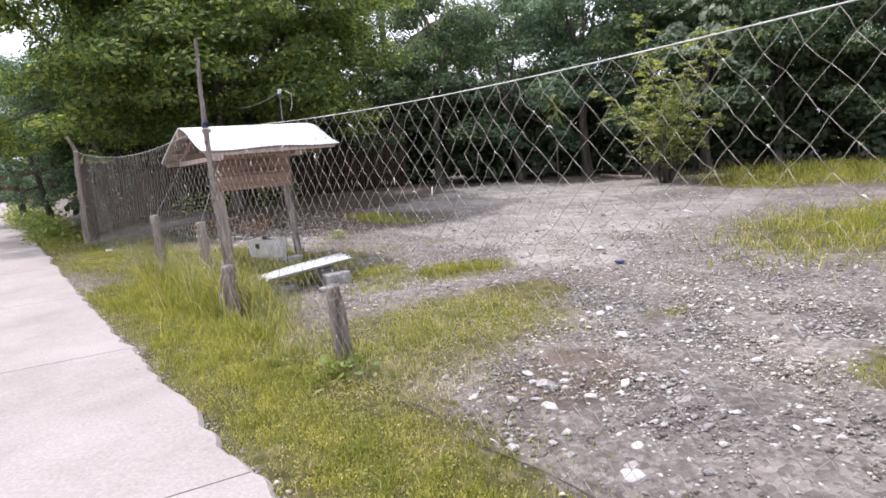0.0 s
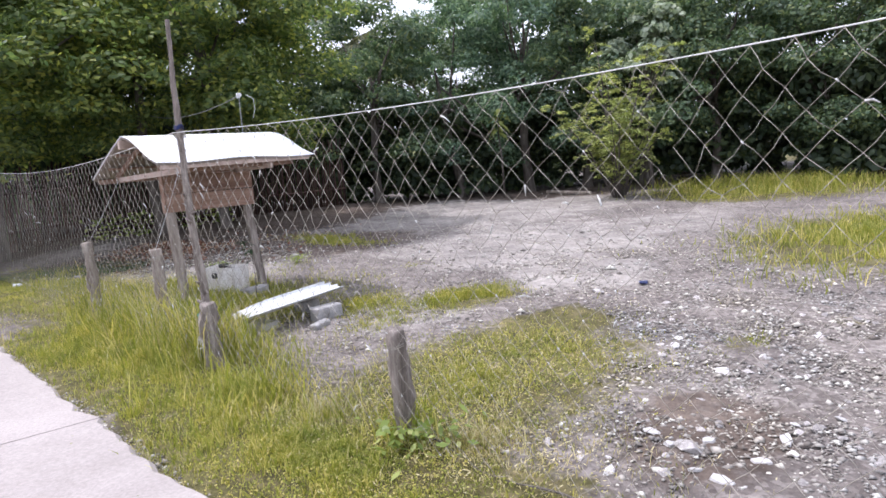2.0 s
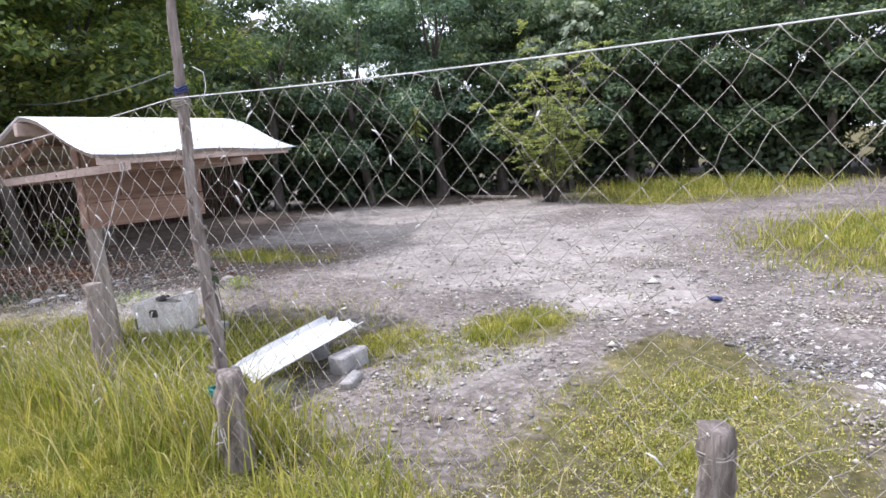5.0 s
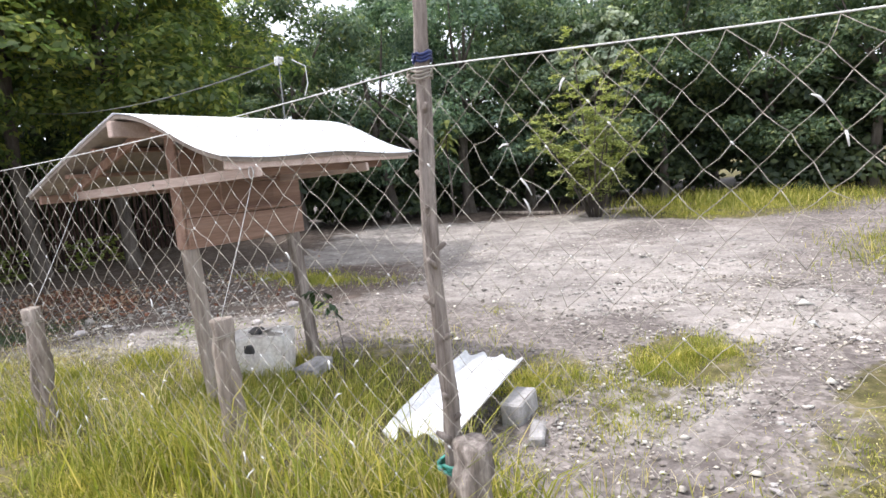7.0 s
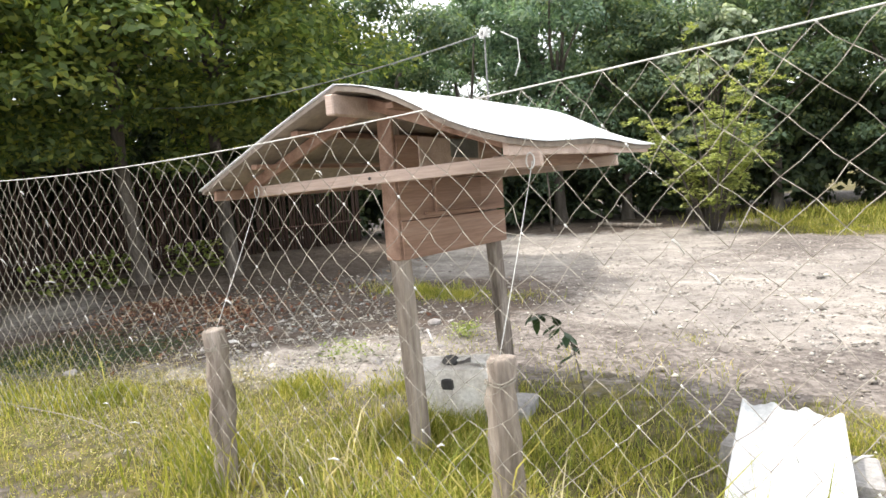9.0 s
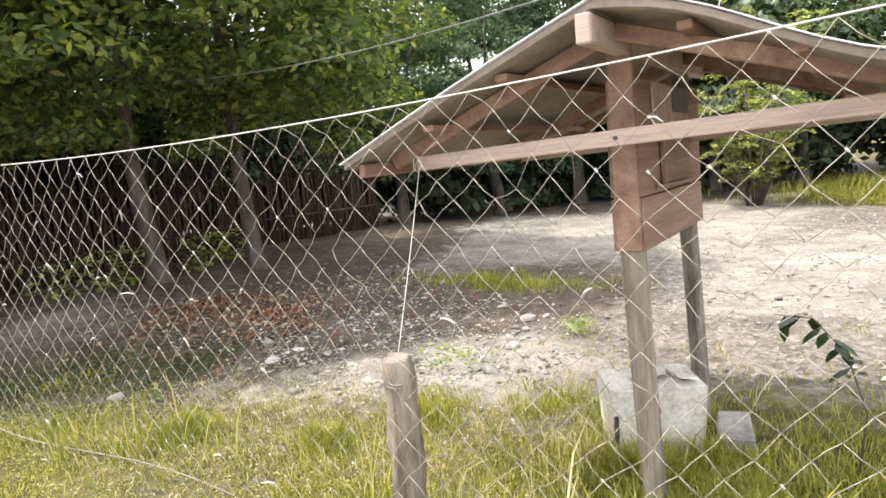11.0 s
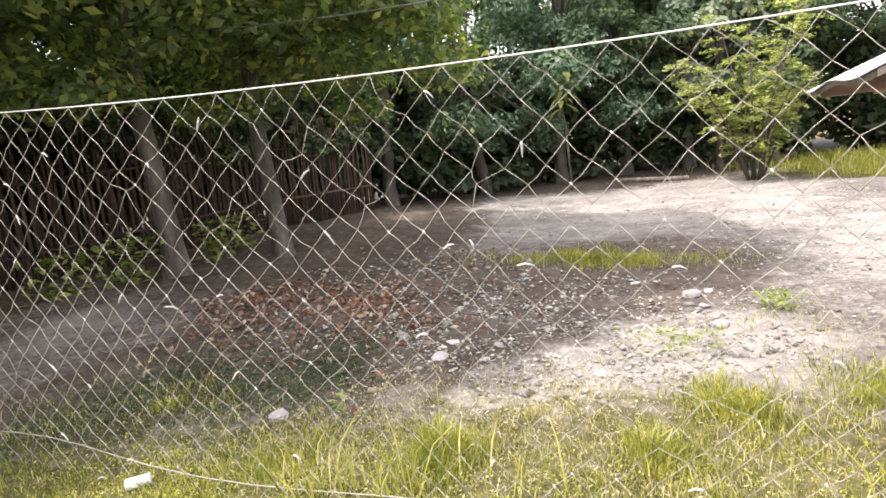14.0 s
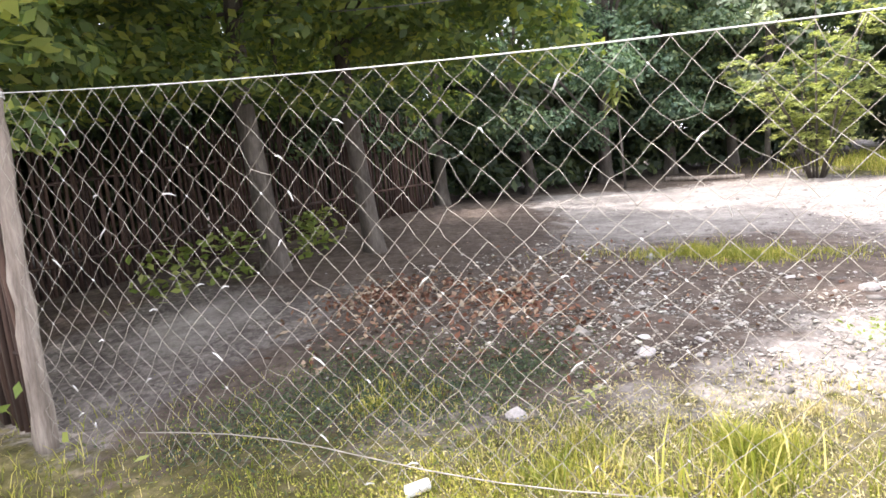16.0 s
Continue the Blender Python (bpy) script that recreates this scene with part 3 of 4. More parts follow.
        for j in range(nv):
            for i in (0, nu):
                bm.faces.new((grid[0, i, j], grid[0, i, j + 1], grid[1, i, j + 1], grid[1, i, j]))
        bmesh.ops.recalc_face_normals(bm, faces=bm.faces)
        return part(name, bm, mat, hut, label)

    for side in (-1, 1):
        slope(side, 0.0, 0.004, "roof_sheet", M_ROOF, x_w, x_e, 1.0, "bright galvanised roof sheet")
        slope(side, -0.03, 0.024, "lining", M_ROOF_UNDER, x_w + 0.012, x_e - 0.05, 0.985, "grey-brown fibreboard roof lining")
    # rafters in the planes of the legs and at the far gable
    for x in (0.70, 1.78, 2.28):
        for side in (-1, 1):
            bm = bmesh.new()
            ey, ez = (8.2, 1.675) if side < 0 else (10.06, 1.56)
            beam(bm, (x, ridge_y, 1.955), (x, ey, ez), 0.035, 0.06, (0, 0, 1), 0.004, 0.002)
            part("rafter", bm, M_PLANK, hut)
    for y, z in ((8.42, 1.775), (8.74, 1.90), (9.4, 1.835), (9.75, 1.685)):
        bm = bmesh.new()
        beam(bm, (0.52, y, z), (2.3, y, z), 0.05, 0.03, (0, 0, 1), 0.004, 0.002)
        part("purlin", bm, M_PLANK, hut)
    bm = bmesh.new()
    beam(bm, (0.43, ridge_y + 0.02, 1.935), (2.3, ridge_y + 0.02, 1.94), 0.055, 0.10, (0, 0, 1), 0.006)
    part("ridge_beam", bm, M_BEAM, hut)
    for x, y0, y1, z0, z1 in ((0.69, 8.05, 9.93, 1.595, 1.55), (1.8, 8.12, 9.95, 1.59, 1.545)):
        bm = bmesh.new()
        beam(bm, (x, y0, z0), (x, y1, z1), 0.03, 0.06, (0, 0, 1), 0.004, 0.002)
        tie = part("tie_beam", bm, M_BEAM, hut, "long pinkish tie beam")
        if x < 1:
            bm = bmesh.new()
            tube(bm, [(x - 0.022, 9.03, 1.572), (x - 0.012, 9.03, 1.572)], [0.008, 0.009], 8)
            part("bolt", bm, M_DARK, tie, "dark bolt head")
    for y, z, x0, x1 in ((8.12, 1.645, 0.5, 2.32), (10.1, 1.54, 0.5, 2.32), (8.3, 1.60, 0.72, 2.2)):
        bm = bmesh.new()
        beam(bm, (x0, y, z), (x1, y, z + 0.02), 0.03, 0.06, (0, 0, 1), 0.004, 0.002)
        part("eave_board", bm, M_BEAM if y < 8.2 else M_PLANK, hut)
    bm = bmesh.new()
    tube(bm, [(1.99, 9.08, 1.6), (1.99, 9.07, 2.1), (1.99, 9.07, 2.5)], [0.008, 0.007, 0.006], 6)
    part("cable_rod", bm, M_CABLE, hut)
    return hut


build_notice_board()


def tie_string(foot, top):
    """A slack string from a stump up to the roof's tie beam."""
    th = thing("tie_string", *foot, "thin white string tied from a stump to the roof beam", "string", "strings holding the roof")
    a, b = Vector(foot), Vector(top)
    bm = bmesh.new()
    tube(bm, [a.lerp(b, q) - Vector((0, 0, 0.05 * q * (1 - q))) for q in np.linspace(0, 1, 9)], [0.0022] * 9, 5)
    line = part("strand", bm, M_ROPE, th)
    bm = bmesh.new()
    tube(bm, [b + Vector((-0.02, 0.02 * math.cos(k), 0.035 * math.sin(k))) for k in np.arange(0, 12, 0.6)], [0.003] * 20, 5)
    part("knot", bm, M_ROPE, line)


tie_string((0.17, 9.75, 0.83), (0.675, 9.91, 1.55))
tie_string((0.33, 8.11, 0.8), (0.675, 8.09, 1.59))

# overhead cable from the notice board to the trees
cab = thing("overhead_cable", 1.97, 9.07, 2.52, "thin grey overhead cable with a knotted end", "cable")
bm = bmesh.new()
A, B = Vector((1.99, 9.07, 2.51)), Vector((3.6, 16.8, 3.12))
tube(bm, [A.lerp(B, s) - Vector((0, 0, 0.22 * 4 * s * (1 - s))) for s in np.linspace(0, 1, 24)], [0.006] * 24, 6)
line = part("line", bm, M_CABLE, cab)
bm = bmesh.new()
tube(bm, [A + Vector((0.035 * math.cos(a) * (1 - a / 25), 0.035 * math.sin(a * 1.3), 0.03 * math.sin(a * 2.1))) for a in np.arange(0, 14, 0.5)], [0.009] * 28, 5)
part("knot", bm, M_ROPE, line, "pale coiled knot")
bm = bmesh.new()
tube(bm, [A + Vector((0.05, -0.1, 0.0)), A + Vector((0.09, -0.2, -0.06)), A + Vector((0.09, -0.21, -0.2)), A + Vector((0.07, -0.18, -0.3))], [0.004] * 4, 5)
part("loose_end", bm, M_ROPE, line)

# ---- corrugated sheet on broken blocks ----


def build_sheet():
    sh = thing("corrugated_sheet", 1.25, 7.25, 0.1, "short white corrugated fibre-cement sheet lying tilted on blocks", "roofing sheet")
    bm = bmesh.new()
    nu, nv = 36, 6
    v = {}
    o, ex, ey = Vector((0.66, 6.88, 0.13)), Vector((1.22, 0.14, 0.06)), Vector((0.06, 0.49, 0.0))
    for top in (0, 1):
        for i in range(nu + 1):
            for j in range(nv + 1):
                a, b = j / nv, i / nu
                p = o + ex * (a + (0.012 * math.sin(b * 40) if j == nv else 0)) + ey * b
                p.z += 0.021 * math.cos(b * 2 * math.pi * 2.9) * (1 - 0.25 * a) - 0.05 * (1 - a) ** 6 * (b > 0.75) + 0.007 * top
                v[top, i, j] = bm.verts.new(p)
    for i in range(nu):
        for j in range(nv):
            for top in (0, 1):
                bm.faces.new((v[top, i, j], v[top, i + 1, j], v[top, i + 1, j + 1], v[top, i, j + 1])).smooth = True
    for i in range(nu):
        for j in (0, nv):
            bm.faces.new((v[0, i, j], v[0, i + 1, j], v[1, i + 1, j], v[1, i, j]))
    for j in range(nv):
        for i in (0, nu):
            bm.faces.new((v[0, i, j], v[0, i, j + 1], v[1, i, j + 1], v[1, i, j]))
    bmesh.ops.recalc_face_normals(bm, faces=bm.faces)
    part("sheet", bm, M_FIBRO, sh)


build_sheet()


def block(x, y, size, rz, label, tilt=0.0, name="concrete_block", mat=M_BLOCK, group="broken blocks under the sheet"):
    bm = bmesh.new()
    box(bm, size, pose(x, y, gz(x, y) + size[2] / 2 - 0.01, tilt, 0, rz), 0.012, 0.012)
    ob = part(name, bm, mat)
    ob.data.name = name
    return tagged(ob, label, "concrete block", group)


block(1.55, 6.92, (0.34, 0.14, 0.15), 8, "grey broken concrete block under the tilted sheet")
block(1.32, 6.7, (0.26, 0.09, 0.07), 20, "pale concrete block slab lying in the grass beside the sheet", 4)
block(1.62, 7.40, (0.18, 0.3, 0.15), -5, "grey concrete block propping the sheet")
block(0.95, 7.2, (0.2, 0.3, 0.085), 3, "grey concrete block half hidden under the sheet")

# ---- white plastic box under the notice board ----


def build_box():
    x, y, z = 1.59, 9.22, gz(1.59, 9.22)
    th = thing("plastic_box", x, y, z, "dirty white broken plastic box standing in the grass", "box")
    m = pose(x, y, z + 0.18, 0, 0, 30)
    bm = bmesh.new()
    w, d, h = 0.38, 0.49, 0.38
    r = bmesh.ops.create_cube(bm, size=1.0)
    for v in r["verts"]:
        f = 1.0 if v.co.z > 0 else 0.9
        v.co = Vector((v.co.x * w * f, v.co.y * d * f, v.co.z * h))
    top = [f for f in bm.faces if f.normal.z > 0.9]
    ins = bmesh.ops.inset_region(bm, faces=top, thickness=0.03)
    ext = bmesh.ops.translate(bm, verts=top[0].verts, vec=(0, 0, -0.02))
    bmesh.ops.bevel(bm, geom=list(bm.edges), offset=0.015, segments=2, affect="EDGES")
    bmesh.ops.transform(bm, matrix=m, verts=bm.verts)
    body = part("body", bm, M_BOX, th)
    bm = bmesh.new()
    box(bm, (0.03, 0.10, 0.09), m @ pose(-0.178, 0.04, 0.09), 0.02, 0.008)
    part("hole_patch", bm, M_DARK, body, "dark broken patch")
    bm = bmesh.new()
    box(bm, (0.13, 0.1, 0.05), m @ pose(0.02, 0.03, 0.19), 0.02, 0.01)
    part("debris", bm, M_DARK, th, "dark debris on the lid")
    for dx, dy, rx, rz in ((-0.02, -0.16, 14, 8), (0.08, -0.06, -10, -20)):
        bm = bmesh.new()
        box(bm, (0.2, 0.09, 0.012), m @ pose(dx, dy, 0.19, rx, 6, rz), 0.004, 0.01)
        part("torn_flap", bm, M_BOX, th, "torn white lid flap")
    bm = bmesh.new()
    box(bm, (0.03, 0.02, 0.2), m @ pose(-0.172, 0.215, -0.04, 0, -4, 0), 0.008, 0.004)
    part("corner_crack", bm, M_DARK, body, "black broken corner")
    return th


build_box()
block(1.78, 8.84, (0.34, 0.17, 0.1), 12, "pale concrete slab piece in the shade of the notice board", 0, group="")

# ---- small scraps ----
bm = bmesh.new()
box(bm, (0.16, 0.10, 0.03), pose(4.3, 4.75, gz(4.3, 4.75) + 0.03, 5, 8, 30), 0.015, 0.012)
tagged(part("plastic_scrap", bm, M_BLUE), "crumpled dark blue plastic scrap on the gravel", "scrap")
bm = bmesh.new()
tube(bm, [(13.95, 11.5, gz(13.95, 11.5) + 0.06), (14.1, 12.3, gz(14.1, 12.3) + 0.06), (14.2, 13.2, gz(14.2, 13.2) + 0.06)], [0.055, 0.06, 0.055], 10, 0.15)
tagged(part("bamboo_pole", bm, M_POST_PALE), "pale bamboo pole lying at the edge of the field", "pole")
bm = bmesh.new()
zc = gz(0, 13.3)
tube(bm, [(0.0, 13.27, zc + 0.03), (0.005, 13.265, zc + 0.03), (0.085, 13.205, zc + 0.03), (0.09, 13.2, zc + 0.03)], [0.026, 0.029, 0.029, 0.026], 16)
tagged(part("tin_can", bm, M_FIBRO), "white tin can lying on its side in the grass", "can")


def rock(name, x, y, r, label):
    bm = bmesh.new()
    bmesh.ops.create_icosphere(bm, subdivisions=2, radius=1.0)
    for v in bm.verts:
        n = 1 + 0.35 * noise.noise(v.co * 1.7 + Vector((x, y, 0)))
        v.co = Vector((v.co.x * r * n * 1.2 + x, v.co.y * r * n + y, v.co.z * r * 0.6 * n + gz(x, y) + r * 0.25))
    return tagged(part(name, bm, M_STONE), label, "rock")


rock("rock", 0.87, 13.04, 0.06, "pale grey rock on the bare ground beside the net")
rock("rock", 1.93, 12.47, 0.06, "pale flat rock at the edge of the leaf litter")
rock("rock", 2.89, 10.69, 0.06, "pale rock on the dusty ground")
rock("rock", 3.68, 10.92, 0.075, "whitish rock on the gravel")

# ---- leaf crowns ----


def leaf_quads(points, normals, size, r, aspect=0.45, fold=0.0):
    """Pointed four-cornered leaves at points, turned about their normals."""
    n = len(points)
    t = r.normal(size=(n, 3))
    t -= (t * normals).sum(1, keepdims=True) * normals
    t /= np.linalg.norm(t, axis=1, keepdims=True) + 1e-9
    b = np.cross(normals, t)
    s = size * r.uniform(0.6, 1.3, (n, 1))
    v = np.stack([points - t * s * 0.5, points + b * s * aspect * 0.5 - t * s * 0.02 + normals * s * fold,
                  points + t * s * 0.5 - normals * s * 0.08, points - b * s * aspect * 0.5 - t * s * 0.02 + normals * s * fold], 1)
    return v.reshape(-1, 3), np.arange(4 * n).reshape(n, 4)


def clump_points(centres, radii, count, r, flat=0.8):
    """Points and outward directions on the shells of round clumps."""
    w = radii ** 2 / (radii ** 2).sum()
    k = r.choice(len(radii), count, p=w)
    d = r.normal(size=(count, 3))
    d[:, 2] = np.abs(d[:, 2]) * 0.9 - 0.25 * r.random(count)
    d /= np.linalg.norm(d, axis=1, keepdims=True)
    p = centres[k] + d * (radii[k] * r.uniform(0.45, 1.08, count) ** 0.6)[:, None] * (1, 1, flat)
    nrm = d + r.normal(0, 0.55, (count, 3)) + (0, 0, 0.35)
    return p, nrm / np.linalg.norm(nrm, axis=1, keepdims=True)


def crown_mesh(name, seed, width, low, high, clumps, leaves, size, mat, clump_r=(0.35, 0.75), aspect=0.45):
    r = np.random.default_rng(seed)
    a, rad = r.uniform(0, 2 * np.pi, clumps), np.sqrt(r.uniform(0.02, 1, clumps)) * width
    h = r.uniform(0, 1, clumps) ** 0.8
    taper = np.sqrt(np.clip(1 - (2 * h - 0.85) ** 2 * 0.75, 0.1, 1))
    c = np.stack([np.cos(a) * rad * taper, np.sin(a) * rad * taper, low + (high - low) * h], 1)
    c += r.normal(0, 0.18, c.shape)
    cr = r.uniform(*clump_r, clumps)
    p, n = clump_points(c, cr, leaves, r)
    v, f = leaf_quads(p, n, size, r, aspect)
    return soup(name, v, f, mat), c


def trunk_mesh(name, seed, height, radius, targets, mat, lean=0.15, limbs=9):
    r = random.Random(seed)
    bm = bmesh.new()
    top = Vector((r.uniform(-lean, lean), r.uniform(-lean, lean), 1)) * height
    pts = [Vector((0, 0, -0.15)), Vector((0, 0, 0.05)), Vector((0.02, 0.01, 0.35)), top * 0.35 + Vector((r.uniform(-0.1, 0.1), r.uniform(-0.1, 0.1), 0)), top * 0.7, top]
    tube(bm, pts, [radius * 1.7, radius * 1.35, radius * 1.05, radius * 0.9, radius * 0.65, radius * 0.25], 10, 0.25)
    pick = [targets[r.randrange(len(targets))] for _ in range(limbs)]
    for c in pick:
        s = r.uniform(0.45, 0.9)
        a = top * s
        e = Vector(c)
        mid = (a + e) / 2 + Vector((r.uniform(-0.2, 0.2), r.uniform(-0.2, 0.2), 0.15))
        tube(bm, [a, mid, e], [radius * 0.42 * (1.1 - s * 0.5), radius * 0.26, radius * 0.08], 6, 0.2)
    me = bpy.data.meshes.new(name)
    bm.to_mesh(me)
    bm.free()
    me.materials.append(mat)
    return me


def tree_kind(seed, width, low, high, clumps, leaves, size, mat, radius, limbs=9, clump_r=(0.4, 0.8), aspect=0.45, lean=0.12):
    crown, c = crown_mesh("crown", seed, width, low, high, clumps, leaves, size, mat, clump_r, aspect)
    trunk = trunk_mesh("trunk", seed, low + (high - low) * 0.6, radius, [tuple(q) for q in c], M_BARK, lean, limbs)
    return trunk, crown


def plant(kind, name, x, y, label, category, turn=0.0, scale=1.0, group="", sz=1.0):
    th = thing(name, x, y, gz(x, y), label, category, group)
    th.matrix_basis = pose(x, y, gz(x, y), 0, 0, turn) @ Matrix.Diagonal((scale, scale, scale * sz, 1))
    for nm, me in zip(("trunk", "crown"), kind):
        ob = new(nm, me)
        ob.parent = th
    return th


K_BROAD = [tree_kind(11 + k, 2.0, 0.9, 5.4, 46, 15000, 0.145, M_LEAF, 0.13, 10) for k in range(3)]
K_COOL = [tree_kind(31 + k, 2.2, 1.0, 6.6, 50, 15000, 0.145, M_LEAF_HAZE, 0.15, 10) for k in range(2)]
K_HIGH = [tree_kind(51 + k, 3.0, 1.8, 7.6, 120, 54000, 0.125, M_LEAF_HIGH, 0.105, 16, (0.45, 0.9), 0.5, 0.03) for k in range(2)]

tr = random.Random(5)
HEDGE = ((2.0, 21.5), (4.6, 20.6), (7.0, 19.6), (9.3, 18.9), (11.6, 18.0), (13.6, 16.6), (15.3, 15.0), (16.7, 13.4), (17.6, 11.4), (18.2, 9.3), (18.6, 7.0), (18.8, 4.6), (18.8, 2.0), (18.6, -0.8))
for n, (x, y) in enumerate(HEDGE):
    # haze-coloured kinds mid-row; past them only the darker leaf, standing in for shade
    k = (K_COOL + K_BROAD)[n % 5] if 3 < n < 10 else K_BROAD[n % 3]
    plant(k, "tree", x + tr.uniform(-0.3, 0.3), y + tr.uniform(-0.3, 0.3), "dense broad-leaved tree with dark green glossy leaves behind the field", "tree", tr.uniform(0, 360),
          tr.uniform(0.76, 0.82) if 1 < n < 4 else tr.uniform(0.95, 1.12), "trees along the back of the field")
BACK = ((5.5, 24.0, 0.95), (9.0, 22.8, 0.72), (12.5, 21.2, 0.75), (15.6, 19.6, 1.1), (18.4, 17.8, 1.35), (20.3, 15.2, 1.3), (21.4, 12.2, 1.35), (22.2, 9.2, 1.4), (22.6, 6.0, 1.4), (22.8, 2.8, 1.4), (22.5, -0.8, 1.4), (25.0, 14.5, 1.6), (26.5, 9.5, 1.7), (26.8, 4.5, 1.7))
for n, (x, y, s) in enumerate(BACK):
    plant((K_COOL + K_BROAD)[n % 5], "tree", x, y, "tall dark green tree standing behind the first row", "tree", tr.uniform(0, 360), s, "trees along the back of the field")
for x, y, t, s in ((3.75, 16.75, 20, 1.25), (5.1, 16.2, 140, 1.12)):
    plant(K_HIGH[0 if x < 4 else 1], "tree", x, y, "shade tree with a slim grey trunk and high crown", "tree", t, s, "shade trees at the corner of the field", 0.86)
plant(K_HIGH[0], "tree", 0.75, 17.9, "shade tree with a high leafy crown beside the bamboo fence", "tree", 250, 1.1, "shade trees at the corner of the field", 0.85)
for n, (x, y, s) in enumerate(((-2.0, 66.0, 1.6), (3.5, 64.0, 1.6), (-8.0, 70.0, 1.8), (-14.0, 66.0, 1.7), (8.5, 60.0, 1.5), (1.9, 22.5, 0.85), (2.2, 26.0, 0.9), (3.4, 30.5, 1.0), (4.6, 37.0, 1.1), (4.6, 27.0, 1.1), (-0.15, 20.2, 0.6), (-0.5, 24.5, 0.75))):
    plant(K_COOL[n % 2], "tree", x, y, "leafy roadside tree, foliage colour paled to grey-green for haze", "tree", tr.uniform(0, 360), s, "trees along the road")

plant(tree_kind(71, 0.95, 2.0, 5.3, 22, 2600, 0.19, M_LEAF_SILVER, 0.07, 8, (0.3, 0.5), 0.6), "tree", 16.4, 10.85, "slim young tree with pale silvery-green leaves behind the shrub", "tree", 40)

# undergrowth below the crowns; its dark leaf colour stands in for deep shade


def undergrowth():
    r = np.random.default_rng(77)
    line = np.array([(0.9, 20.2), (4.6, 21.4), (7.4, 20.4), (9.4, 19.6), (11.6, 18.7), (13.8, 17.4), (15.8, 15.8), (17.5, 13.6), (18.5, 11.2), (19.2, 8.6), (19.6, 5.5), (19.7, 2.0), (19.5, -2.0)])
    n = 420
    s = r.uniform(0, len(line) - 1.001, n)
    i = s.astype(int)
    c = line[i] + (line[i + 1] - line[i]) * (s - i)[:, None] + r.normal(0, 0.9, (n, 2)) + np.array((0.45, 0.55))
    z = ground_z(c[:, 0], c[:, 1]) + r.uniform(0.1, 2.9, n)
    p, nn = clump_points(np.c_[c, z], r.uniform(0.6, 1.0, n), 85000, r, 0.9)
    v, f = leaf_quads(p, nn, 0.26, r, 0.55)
    ob = new("undergrowth", soup("undergrowth", v, f, M_LEAF_SHADED))
    tagged(ob, "tangled undergrowth behind the field, leaves darkened for the shade below the trees", "undergrowth", kind="stuff")


undergrowth()


# palms behind the trees
def build_palm(x, y, h, seed):
    r = random.Random(seed)
    th = thing("palm_tree", x, y, gz(x, y), "tall coconut palm with drooping grey-green fronds", "palm tree", "palms behind the trees")
    bm = bmesh.new()
    lean = Vector((r.uniform(-0.6, 0.6), r.uniform(-0.6, 0.6), 0))
    pts = [Vector((x, y, gz(x, y) - 0.2)) + lean * (s * s) + Vector((0, 0, h * s)) for s in np.linspace(0, 1, 12)]
    tube(bm, pts, [0.24 - 0.1 * s for s in np.linspace(0, 1, 12)], 10, 0.15)
    part("trunk", bm, M_BARK, th)
    top = pts[-1]
    for k in range(16):
        a = 2 * math.pi * k / 16 + r.uniform(-0.2, 0.2)
        lift = r.uniform(-0.5, 1.0)
        L = r.uniform(2.6, 3.4)
        out = Vector((math.cos(a), math.sin(a), 0))
        side = Vector((-math.sin(a), math.cos(a), 0))
        spine = [top + out * (L * s * (1 - 0.25 * s)) + Vector((0, 0, lift * L * s * 0.8 - (1.5 + 0.5 * lift) * L * 0.5 * s * s)) for s in np.linspace(0, 1, 15)]
        bm = bmesh.new()
        tube(bm, spine, [0.03 * (1 - 0.85 * s) for s in np.linspace(0, 1, 15)], 4)
        for s in range(2, 15):
            for half in (0, 0.5):
                if s == 14 and half:
                    continue
                q = spine[s] if not half else (spine[s] + spine[s + 1]) / 2
                ln = 0.75 * math.sin(math.pi * (0.15 + 0.8 * s / 15)) + 0.12
                for sg in (-1, 1):
                    tip = q + side * sg * ln * 0.75 + out * ln * 0.35 - Vector((0, 0, ln * r.uniform(0.35, 0.7)))
                    w = out * 0.035
                    vs = [bm.verts.new(p) for p in (q - w, q + w, (q + tip) / 2 + w * 1.2 + Vector((0, 0, 0.05)), tip, (q + tip) / 2 - w * 1.2 + Vector((0, 0, 0.05)))]
                    bm.faces.new(vs)
        part("frond", bm, M_FROND, th)


for x, y, h, sd in ((9.5, 27.0, 7.6, 1), (12.5, 28.5, 8.0, 2), (15.5, 27.0, 8.6, 3), (18.6, 25.5, 7.0, 4), (7.0, 29.5, 8.2, 5), (16.5, 24.0, 6.6, 6)):
    build_palm(x, y, h, sd)

# ---- feathery shrub at the edge of the field ----


